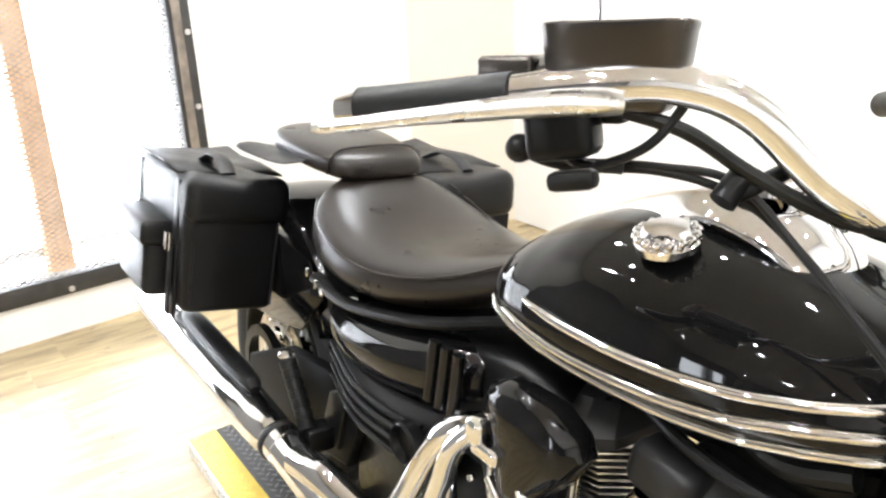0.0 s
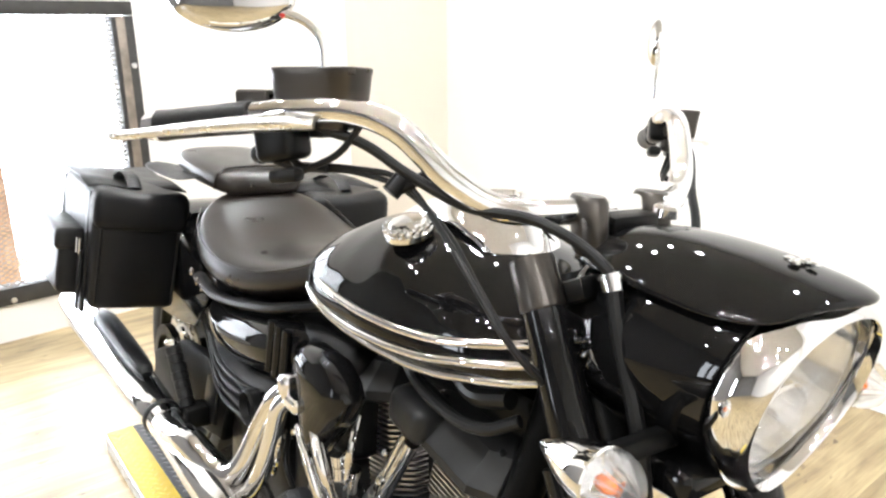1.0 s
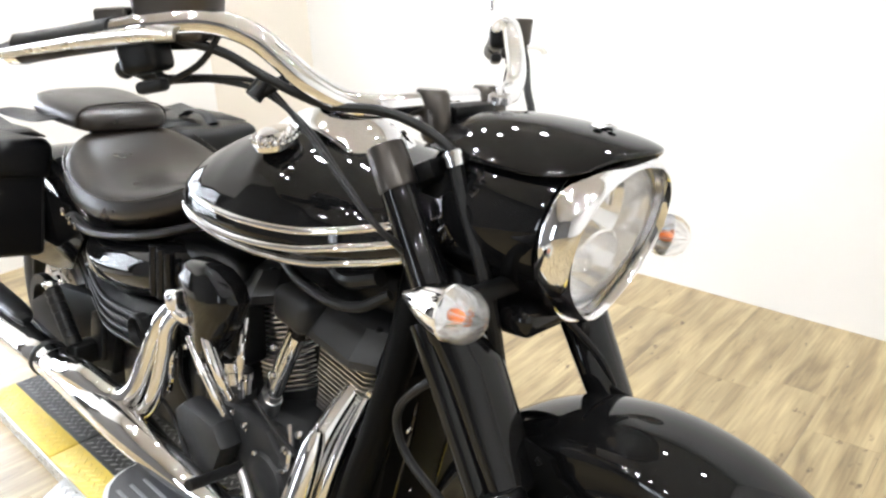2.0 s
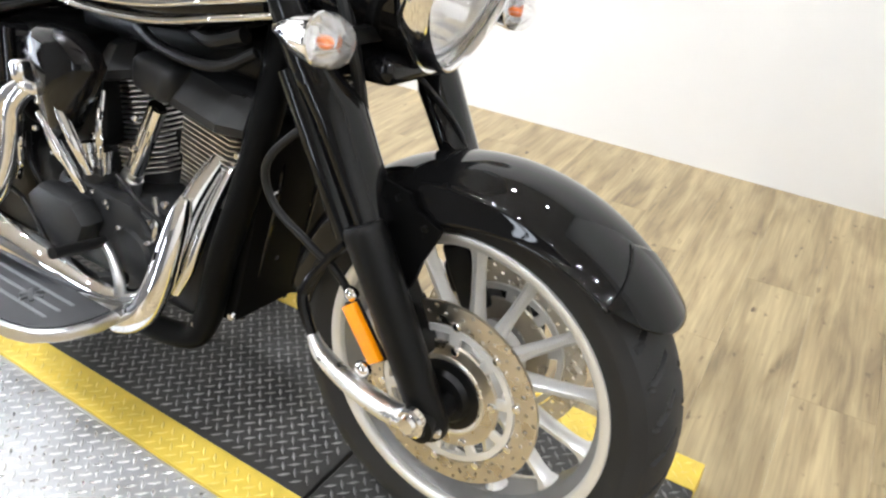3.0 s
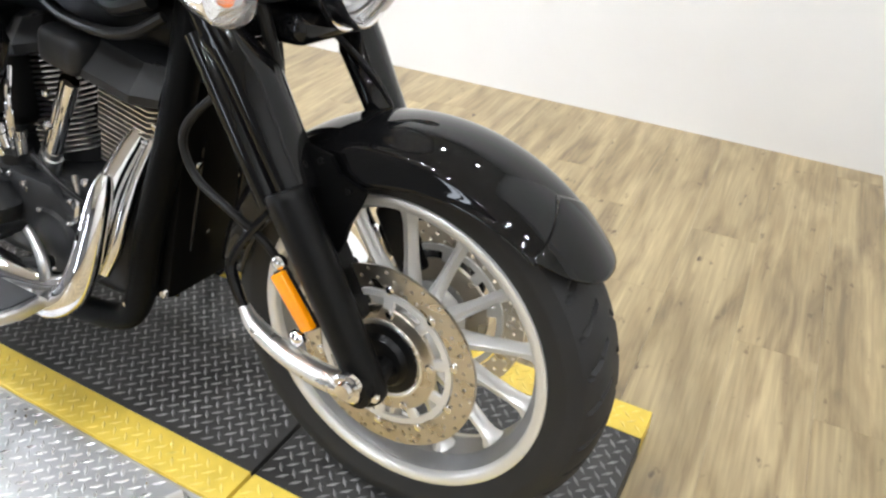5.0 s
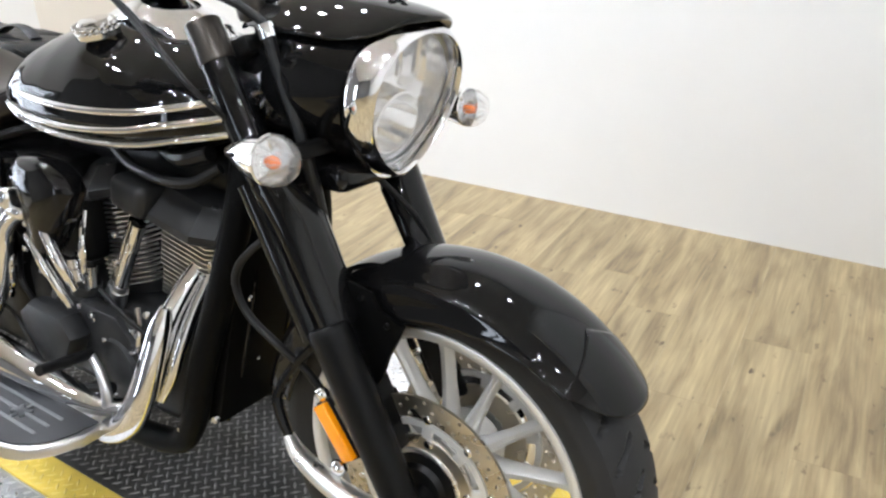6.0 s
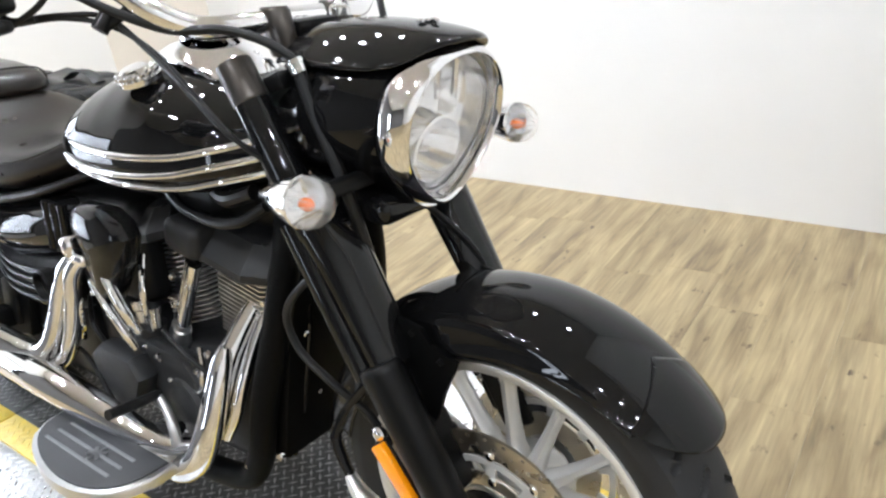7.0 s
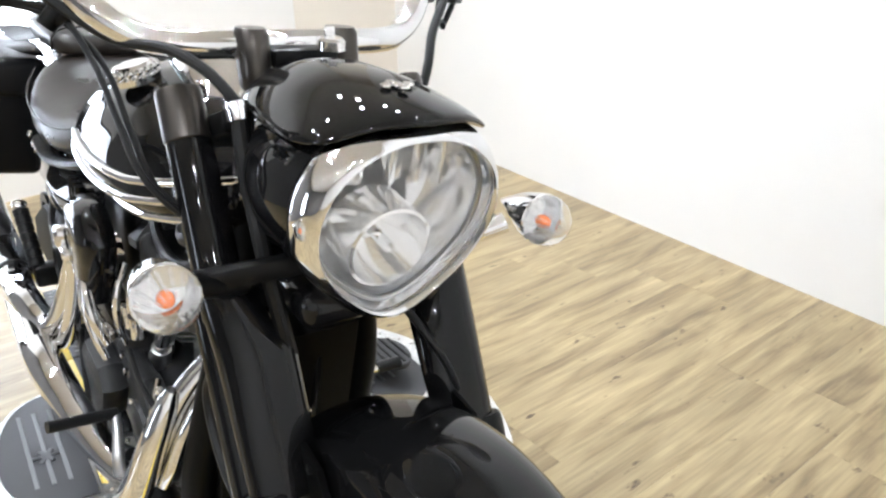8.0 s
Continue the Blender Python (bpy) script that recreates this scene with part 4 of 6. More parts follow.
rows = []
for x, w, z, dz in ((-0.036, 0.062, 0.969, 0.012), (-0.044, 0.085, 0.9745, 0.023), (-0.07, 0.099, 0.982, 0.036), (-0.108, 0.104, 0.989, 0.046), (-0.15, 0.102, 0.994, 0.05), (-0.2, 0.098, 0.997, 0.05), (-0.25, 0.089, 0.996, 0.047), (-0.29, 0.075, 0.991, 0.042), (-0.318, 0.057, 0.98, 0.035), (-0.33, 0.04, 0.96, 0.02)):
    rows.append([(x - 0.026 * abs(u) ** 2, w * u - 0.003, z - dz * abs(u) ** 2.4) for u in (i / 8 for i in range(-8, 9))])
loft(bm, rows, cap=False, close=False)
cov = part("top_cover", bm, GLOSS, nac, "gloss black cover over the headlight")
md = cov.modifiers.new("solid", "SOLIDIFY")
md.thickness = 0.006
subsurf(cov)
bm = B()
for dx, dy in ((0, 0), (0.012, 0), (-0.012, 0), (0, 0.012), (0, -0.012)):
    ball(bm, (-0.105 + dx, dy - 0.003, 0.9905), 0.006, (1, 1, 0.45), 10)
part("badge", bm, CHROME, nac, "small chrome badge")
# brackets below the headlight
bm = B()
box(bm, (-0.18, -0.19, 0.79), (-0.162, 0.19, 0.812), 0.004)
part("signal_bar", bm, SATIN, bike)
bm = B()
box(bm, (-0.215, -0.085, 0.735), (-0.135, 0.085, 0.775), 0.014, seg=3)
part("headlight_bracket", bm, GLOSS, bike)

# -------- turn signals
for s in (-1, 1):
    c = Vector((-0.13, s * 0.221, 0.8145))
    bm = B()
    tube(bm, [(-0.185, s * 0.13, 0.785, 0.012), (-0.17, s * 0.165, 0.795, 0.012), (-0.16, s * 0.19, 0.805, 0.013)], seg=14)
    stalk = part("signal_stalk", bm, CHROME if s > 0 else SATIN, bike)
    bm = B()
    revolve(bm, [(-0.078, 0.0), (-0.073, 0.005), (-0.054, 0.014), (-0.032, 0.024), (-0.012, 0.029), (0.0, 0.0315), (0.002, 0.0295), (-0.02, 0.025), (-0.028, 0.0)], c, (1, 0, 0.0), 32)
    sh = part("signal_housing", bm, CHROME, bike, "bullet-shaped chrome turn signal")
    bm = B()
    revolve(bm, [(0.0, 0.0305), (0.01, 0.031), (0.021, 0.0282), (0.031, 0.021), (0.037, 0.01), (0.039, 0.0)], c, (1, 0, 0), 32)
    part("signal_lens", bm, SIGLENS, sh, "clear ribbed signal lens").visible_shadow = False
    bm = B()
    ball(bm, c + Vector((0.004, 0, -0.002)), 0.0075, (1.5, 1, 1))
    part("signal_bulb", bm, ORANGE, sh, "orange bulb")
    bm = B()
    for q in range(14):
        a = 2 * pi * q / 14
        p = c + Vector((0.004, 0.0262 * math.cos(a), 0.0262 * math.sin(a)))
        rod(bm, p, c + Vector((0.029, 0.01 * math.cos(a), 0.01 * math.sin(a))), 0.0018, 0.001, 6)
    pieces("lens_rib", bm, SIGLENS, sh)

# -------- handlebar
BAR = [(-0.335, 0.0, 0.998), (-0.337, 0.055, 0.998), (-0.351, 0.12, 0.997), (-0.372, 0.16, 1.002), (-0.396, 0.2, 1.028), (-0.438, 0.24, 1.076), (-0.478, 0.278, 1.094), (-0.53, 0.316, 1.09), (-0.62, 0.362, 1.074), (-0.715, 0.41, 1.058)]
full = [(x, -y, z) for x, y, z in BAR[:0:-1]] + BAR[:-2] + [(-0.598, 0.392, 1.063), (-0.68, 0.478, 1.045)]
bm = B()
tube(bm, [(x, y, z + 0.0015) for x, y, z in full], 0.0155, seg=24, n=10)
bar = part("handlebar", bm, CHROME, bike, "swept chrome handlebar")
for s in (-1, 1):
    bm = B()
    rings = []
    for z, r in ((0.952, 0.02), (0.957, 0.0225), (0.985, 0.0235), (1.012, 0.024), (1.018, 0.02), (1.019, 0.001)):
        rings.append([(-0.336 + 0.012 + 1.05 * r * math.cos(2 * pi * k / 24) - 0.18 * (z - 0.98), s * 0.055 + 0.78 * r * math.sin(2 * pi * k / 24), z) for k in range(24)])
    loft(bm, rings)
    part("bar_riser", bm, ANODISED, bar, "satin black handlebar riser")
bm = B()
box(bm, (-0.35, -0.04, 0.975), (-0.3, 0.04, 0.998), 0.008)
part("riser_bridge", bm, SATIN, bar)
bm = B()
revolve(bm, [(0, 0), (0, 0.016), (0.01, 0.016), (0.013, 0.012), (0.013, 0)], (-0.275, 0.015, 1.0), (0.1, 0, 1), 20)
box(bm, (-0.277, 0.008, 1.01), (-0.274, 0.02, 1.024), 0.001)
part("ignition_lock", bm, CHROME, bar)
for s in (-1, 1):
    p0, p1 = Vector((-0.585, -0.346, 1.08)), Vector((-0.715, -0.41, 1.058))
    if s > 0:
        p0, p1 = Vector((-0.578, 0.37, 1.068)), Vector((-0.68, 0.478, 1.045))
    d = (p1 - p0)
    bm = B()
    rings = []
    tube(bm, [(*p0, 0.0175), (*(p0 + d * 0.04), 0.019), (*(p0 + d * 0.5), 0.0185), (*(p0 + d * 0.92), 0.019), (*p1, 0.0195)], seg=20)
    grip = part("hand_grip", bm, HOSE, bar, "black rubber grip")
    bm = B()
    rod(bm, p1 - d * 0.005, p1 + d.normalized() * 0.022, 0.0205, 0.017, 20)
    part("bar_end", bm, CHROME, grip)
    # switch housing
    bm = B()
    q = Vector((-0.535, s * 0.328, 1.062 if s < 0 else 1.08))
    mm = Matrix.Translation(q) @ Matrix.Rotation(math.atan2(d.y, d.x), 4, "Z") @ pose(0, 0, 0, 0, 11, 0)
    box(bm, (-0.02, -0.022, -0.026), (0.034, 0.022, 0.018), 0.01, mm, seg=3)
    box(bm, (0.005, -0.038, -0.02), (0.03, -0.02, 0.006), 0.005, mm)
    sw = part("switch_housing", bm, SATIN, bar, "black switch housing")
    bm = B()
    box(bm, (-0.02, 0.0, -0.05), (0.02, 0.02, -0.034), 0.006, mm)
    part("switch_button", bm, HOSE, sw)
    bm = B()
    ball(bm, mm @ Vector((0.05, -s * -0.01, -0.015)), 0.012)
    part("switch_button", bm, HOSE, sw)
    # reservoir, lever and mirror
    mm = Matrix.Translation((-0.53, -0.289, 1.107) if s < 0 else (-0.52, 0.345, 1.075)) @ Matrix.Rotation(math.atan2(d.y, d.x), 4, "Z") @ pose(0, 0, 0, 0, 3, 0)
    bm = B()
    L = 0.058 if s < 0 else 0.03
    box(bm, (-L * 0.75, -0.024, -0.036), (L * 0.55, 0.024, -0.008), 0.008, mm, seg=3)
    rings = []
    for z, kx, ky in ((-0.012, 0.9, 0.86), (-0.008, 0.94, 0.92), (0.024, 1.0, 1.0), (0.027, 1.02, 1.03), (0.031, 1.02, 1.03), (0.0325, 0.99, 0.99)):
        ring = []
        for q in range(40):
            c_, s_ = math.cos(2 * pi * q / 40), math.sin(2 * pi * q / 40)
            ring.append(mm @ Vector((L * kx * math.copysign(abs(c_) ** 0.5, c_), 0.031 * ky * math.copysign(abs(s_) ** 0.55, s_), z)))
        rings.append(ring)
    loft(bm, rings)
    ms = part("master_cylinder", bm, ANODISED, bar, "satin black master cylinder")
    bm = B()
    for u in (-0.7, 0.7):
        for w in (-0.014, 0.014):
            bolt(bm, mm @ Vector((L * u, w, 0.0325)), (0, 0, 1), 0.004, 0.0015)
    pieces("cap_screw", bm, CAST, ms)
    if s < 0:
        bm = B()
        box(bm, (L + 0.006, -0.02, -0.016), (L + 0.056, 0.018, 0.008), 0.005, mm, seg=3)
        box(bm, (L - 0.01, -0.01, -0.02), (L + 0.04, 0.01, 0.0), 0.004, mm)
        part("mirror_clamp", bm, ANODISED, ms)
    bm = B()
    if s < 0:
        pts = [(-0.502, -0.312, 1.08, 0.0125), (-0.515, -0.33, 1.08, 0.0165), (-0.54, -0.356, 1.077, 0.0155), (-0.575, -0.394, 1.07, 0.0125), (-0.61, -0.43, 1.062, 0.0105), (-0.645, -0.463, 1.054, 0.009), (-0.66, -0.476, 1.051, 0.0095), (-0.667, -0.482, 1.05, 0.006)]
    else:
        pts = [(-0.505, 0.34, 1.06, 0.008), (-0.508, 0.365, 1.062, 0.0095), (-0.52, 0.41, 1.06, 0.0085), (-0.545, 0.46, 1.054, 0.0075), (-0.572, 0.505, 1.047, 0.0065), (-0.585, 0.525, 1.044, 0.007), (-0.589, 0.532, 1.043, 0.004)]
    tube(bm, pts, seg=18, flat=0.62)
    part("lever", bm, POLISHED, bar, "polished hand lever")
    bm = B()
    box(bm, (-0.01, -0.014, -0.045), (0.05, 0.012, -0.028), 0.004, mm)
    tube(bm, [mm @ Vector((0.05, 0, -0.04)), mm @ Vector((0.03, 0.01, -0.075)), mm @ Vector((-0.01, 0.005, -0.08))], 0.005, seg=8)
    tube(bm, [mm @ Vector((-0.06, 0, -0.02)), mm @ Vector((-0.03, 0.01, -0.06)), mm @ Vector((0.02, 0.01, -0.083))], 0.004, seg=8)
    part("lever_bracket", bm, HOSE, ms)
    bm = B()
    sx, sy = (-0.577, -0.263) if s < 0 else (-0.56, 0.33)
    tube(bm, [(sx, sy, 1.122, 0.0062), (sx, sy, 1.15, 0.0055), (sx - 0.005, sy + s * 0.005, 1.175, 0.005), (sx - 0.018, sy + s * 0.02, 1.192, 0.005), (sx - 0.04, sy + s * 0.045, 1.202, 0.006)], seg=12)
    mir = part("mirror_stem", bm, CHROME, bar, "curved chrome mirror stem")
    bm = B()
    mo = Vector((sx - 0.078, sy + s * 0.085, 1.217))
    ball(bm, mo, 1.0, (0.08, 0.019, 0.043), 32, m=Matrix.Rotation(math.atan2(s * 0.75, -0.66), 3, "Z"))
    part("mirror_housing", bm, CHROME, mir, "chrome oval mirror")
    if s < 0:
        bm = B()
        ball(bm, (-0.615, -0.3, 1.197), 0.008, (1.5, 1, 0.6), 12)
        part("mirror_dot", bm, REDMAT, mir, "red marking")

# cables and hoses
def cable(name, pts, r=0.0045, material=None, label=""):
    bm = B()
    tube(bm, pts, r, seg=10, n=10)
    return part(name, bm, material or HOSE, bike, label)


cable("brake_hose", [(-0.515, -0.3, 1.075), (-0.478, -0.262, 1.06), (-0.44, -0.225, 1.03), (-0.385, -0.185, 1.002), (-0.33, -0.148, 0.998), (-0.285, -0.124, 0.983), (-0.252, -0.11, 0.962), (-0.241, -0.106, 0.949)], 0.0062, label="black brake hose along the handlebar")
cable("brake_hose", [(-0.241, -0.106, 0.949), (-0.222, -0.108, 0.896), (-0.19, -0.106, 0.815), (-0.178, -0.097, 0.75), (-0.175, -0.085, 0.69)], 0.009)
bm = B()
rod(bm, (-0.244, -0.107, 0.955), (-0.237, -0.106, 0.938), 0.0125)
rod(bm, (-0.243, -0.107, 0.953), (-0.2415, -0.107, 0.949), 0.0145)
part("hose_ferrule", bm, CHROME, bike)
for k in range(2):
    o = 0.012 * k
    cable("throttle_cable", [(-0.60, -0.33, 1.035), (-0.565, -0.305, 1.028 - o * 0.4), (-0.50, -0.262, 1.03 - o * 0.3), (-0.455, -0.225 + o * 0.5, 1.022 - o), (-0.405, -0.205 + o, 0.975 - o * 0.6), (-0.345, -0.2 + o, 0.925 - o), (-0.29, -0.192 + o, 0.875 - o), (-0.268, -0.155 + o, 0.83), (-0.3, -0.1, 0.80)], 0.0037, label="black throttle cable")
bm = B()
rod(bm, (-0.452, -0.232, 1.012), (-0.43, -0.2, 1.034), 0.007)
rod(bm, (-0.455, -0.24, 1.008), (-0.452, -0.225, 1.026), 0.011)
part("cable_clip", bm, SATIN, bike)
cable("clutch_cable", [(-0.50, 0.31, 1.07), (-0.452, 0.29, 1.05), (-0.40, 0.235, 1.0), (-0.36, 0.2, 0.95), (-0.33, 0.15, 0.87)], 0.0065)
cable("brake_line", [(-0.19, -0.1, 0.70), (-0.255, -0.132, 0.656), (-0.302, -0.14, 0.60), (-0.285, -0.142, 0.545), (-0.22, -0.145, 0.51), (-0.175, -0.13, 0.47), (-0.14, -0.12, 0.42)], 0.0062, label="curved brake line behind the fork")
cable("brake_line", [(-0.2, 0.04, 0.74), (-0.17, 0.07, 0.70), (-0.135, 0.095, 0.65), (-0.12, 0.11, 0.60), (-0.12, 0.115, 0.56)], 0.005)

# -------- fuel tank
TANK = [(-0.325, 0.095, 0.86, 0.785, 2.4), (-0.36, 0.13, 0.88, 0.77, 2.35), (-0.40, 0.152, 0.898, 0.758, 2.3), (-0.46, 0.172, 0.918, 0.742, 2.25), (-0.53, 0.184, 0.935, 0.732, 2.2), (-0.60, 0.189, 0.944, 0.727, 2.15),
        (-0.67, 0.189, 0.94, 0.728, 2.15), (-0.73, 0.186, 0.926, 0.736, 2.15), (-0.78, 0.178, 0.907, 0.748, 2.15), (-0.815, 0.164, 0.888, 0.761, 2.1), (-0.84, 0.142, 0.871, 0.772, 2.1), (-0.858, 0.108, 0.857, 0.781, 2.05), (-0.87, 0.06, 0.845, 0.79, 2.0)]


def tank_ring(x, n=48, grow=0.0):
    w, zt, zb, e = lerp_table(TANK, x)
    zc = zb + (zt - zb) * 0.36
    out = []
    for k in range(n):
        a = 2 * pi * k / n
        c, s = math.cos(a), math.sin(a)
        y = math.copysign(abs(c) ** (2 / e), c) * (w + grow)
        h = (zt - zc) if s > 0 else (zc - zb)
        z = zc + math.copysign(abs(s) ** (2 / e), s) * (h + grow)
        out.append((x, y, z))
    return out


bm = B()
loft(bm, [tank_ring(-0.325 - 0.545 * k / 40) for k in range(41)])
tank = part("fuel_tank", bm, GLOSS, bike, "teardrop gloss black fuel tank", angle=60)
subsurf(tank)


def skin_y(x, z):
    """Half width of the tank's skin at x and height z."""
    w, zt, zb, e = lerp_table(TANK, min(max(x, -0.868), -0.327))
    zc = zb + (zt - zb) * 0.36
    h = (zt - zc) if z > zc else (zc - zb)
    q = min(0.98, abs(z - zc) / h)
    return w * (1 - q ** e) ** (1 / e)


for s in (-1, 1):
    for line in ([(-0.33, 0.846), (-0.40, 0.833), (-0.47, 0.823), (-0.57, 0.819), (-0.66, 0.821), (-0.735, 0.828)],
                 [(-0.323, 0.823), (-0.40, 0.81), (-0.48, 0.796), (-0.58, 0.788), (-0.68, 0.788), (-0.775, 0.803)],
                 [(-0.313, 0.80), (-0.40, 0.786), (-0.475, 0.772), (-0.58, 0.763), (-0.68, 0.764), (-0.76, 0.776), (-0.825, 0.80)]):
        bm = B()
        pts = []
        for i, p in enumerate(spline([(x, 0, z, 0.0058) for x, z in line], 4)):
            y = skin_y(p[0], p[2])
            t = i / (4 * (len(line) - 1))
            pts.append((p[0], s * (y + 0.0015), p[2], p[3] * (1 - 0.5 * max(0, (t - 0.8) / 0.2) ** 2)))
        tube(bm, pts, seg=14, n=3)
        part("tank_trim_bar", bm, CHROME, tank, "slim chrome trim bar")
# console along the top with the speedometer
bm = B()
rows = []
for x, w, z in ((-0.445, 0.032, 0.898), (-0.455, 0.058, 0.918), (-0.48, 0.072, 0.95), (-0.53, 0.078, 0.974), (-0.60, 0.073, 0.98), (-0.66, 0.059, 0.967), (-0.74, 0.042, 0.934), (-0.82, 0.028, 0.891), (-0.86, 0.018, 0.861)):
    rows.append([(x, w * u, z - 0.034 * abs(u) ** 2.6) for u in (i / 6 for i in range(-6, 7))])
loft(bm, rows, cap=False, close=False)
con = part("tank_console", bm, CHROME, tank, "long chrome tank console")
md = con.modifiers.new("solid", "SOLIDIFY")
md.thickness, md.offset = 0.012, -1
subsurf(con)
bm = B()
revolve(bm, [(0.0, 0.05), (0.006, 0.05), (0.01, 0.046), (0.01, 0.042), (0.008, 0.04), (0.007, 0.0)], (-0.56, 0, 0.9735), (-0.12, 0, 1), 40)
part("speedometer", bm, CHROME, con, "round speedometer on the tank")
bm = B()
cc = Vector((-0.592, -0.118, 0.921))
revolve(bm, [(0.0, 0.033), (0.008, 0.034), (0.011, 0.03), (0.019, 0.028), (0.024, 0.023), (0.026, 0.0)], cc, (0.0, -0.28, 1), 36)
cap = part("fuel_cap", bm, CHROME, tank, "chrome fuel filler cap")
bm = B()
axis = Vector((0, -0.28, 1)).normalized()
u1 = axis.cross(Vector((1, 0, 0))).normalized()
u2 = axis.cross(u1)
for k in range(16):
    a = 2 * pi * k / 16
    p = cc + axis * 0.016 + (u1 * math.cos(a) + u2 * math.sin(a)) * 0.031
    ball(bm, p, 0.0052, (1, 1, 1), 10)
pieces("cap_knurl", bm, CHROME, cap)

# -------- seats
def pad(name, rows, material, label, parent=None, n=32, e=2.6, sub=1):
    """rows: x, half width, top, bottom, dish of the top."""
    bm = B()
    rings = []
    for x, w, zt, zb, dish in rows:
        zc = zb + (zt - zb) * 0.42
        ring = []
        for k in range(n):
            a = 2 * pi * k / n
            c, s = math.cos(a), math.sin(a)
            y = math.copysign(abs(c) ** (2 / e), c) * w
            z = zc + math.copysign(abs(s) ** (2 / e), s) * ((zt - zc) if s > 0 else (zc - zb))
            if s > 0:
                z -= dish * (1 - (y / w) ** 2) if w > 0 else 0
            ring.append((x, y, z))
        rings.append(ring)
    loft(bm, rings)
    ob = part(name, bm, material, parent or bike, label, angle=80)
    if sub:
        subsurf(ob, sub)
    return ob


seat = pad("rider_seat", [(-0.83, 0.06, 0.846, 0.80, 0), (-0.845, 0.085, 0.848, 0.772, 0), (-0.88, 0.1, 0.838, 0.755, 0.004), (-0.94, 0.12, 0.82, 0.722, 0.008), (-1.02, 0.148, 0.803, 0.694, 0.014), (-1.10, 0.17, 0.798, 0.676, 0.02),
                          (-1.18, 0.182, 0.806, 0.668, 0.024), (-1.26, 0.184, 0.824, 0.67, 0.024), (-1.33, 0.176, 0.846, 0.68, 0.018), (-1.38, 0.155, 0.86, 0.698, 0.008), (-1.412, 0.124, 0.858, 0.713, 0), (-1.428, 0.08, 0.843, 0.728, 0)],
           LEATHER, "wide black vinyl rider seat with a dished top", e=2.5)
bm = B()
for s in (-1, 1):
    pts = []
    for x, w, z in ((-0.88, 0.0985, 0.815), (-0.95, 0.1235, 0.785), (-1.04, 0.155, 0.76), (-1.14, 0.178, 0.752), (-1.25, 0.184, 0.766), (-1.32, 0.174, 0.795), (-1.36, 0.15, 0.825)):
        pts.append((x, s * w, z))
    tube(bm, pts, 0.0022, seg=8)
pieces("seat_piping", bm, LEATHER, seat)
pil = pad("passenger_seat", [(-1.362, 0.055, 0.874, 0.848, 0), (-1.374, 0.09, 0.89, 0.842, 0), (-1.40, 0.103, 0.901, 0.84, 0), (-1.48, 0.114, 0.914, 0.845, 0.003), (-1.56, 0.121, 0.922, 0.85, 0.004), (-1.63, 0.119, 0.926, 0.858, 0.003), (-1.68, 0.106, 0.923, 0.864, 0), (-1.70, 0.08, 0.913, 0.87, 0), (-1.71, 0.045, 0.9, 0.878, 0)],
          LEATHER, "black vinyl passenger pad", e=3.2)
bm = B()
tube(bm, [(-1.41, -0.105, 0.855), (-1.405, -0.099, 0.888), (-1.41, -0.06, 0.903), (-1.41, 0.06, 0.903), (-1.405, 0.099, 0.888), (-1.41, 0.105, 0.855)], 0.0025, seg=8)
part("pad_piping", bm, LEATHER, pil)
bm = B()
for s in (-1, 1):
    tube(bm, [(-0.84, s * 0.10, 0.745, 0.014), (-1.0, s * 0.15, 0.70, 0.014), (-1.2, s * 0.17, 0.668, 0.014), (-1.34, s * 0.165, 0.675, 0.014)], seg=10, flat=0.7)
pieces("seat_rail", bm, SATIN, bike)
bm = B()
for s in (-1, 1):
    for x, z in ((-1.31, 0.672), (-1.345, 0.685), (-1.28, 0.666)):
        bolt(bm, (x, s * 0.178, z), (0, s, 0), 0.008, 0.007)
pieces("rail_bolt", bm, CHROME, bike)

# -------- rear fender
bm = B()
rows = []
for i in range(41):
    a = radians(20 + 150 * i / 40)
    row = []
    for j in range(21):
        u = -1 + 2 * j / 20
        y = 0.112 * math.sin(abs(u) * pi / 2) ** 0.9
        r = 0.372 - 0.03 * abs(u) ** 3 - (0.05 * max(0, (abs(u) - 0.8) / 0.2))
        row.append((-1.715 + r * math.cos(a), math.copysign(y, u), 0.40 + r * math.sin(a)))
    rows.append(row)
loft(bm, rows, cap=False, close=False)
rf = part("rear_fender", bm, GLOSS, bike, "gloss black rear fender")
rf.modifiers.new("solid", "SOLIDIFY").thickness = 0.003

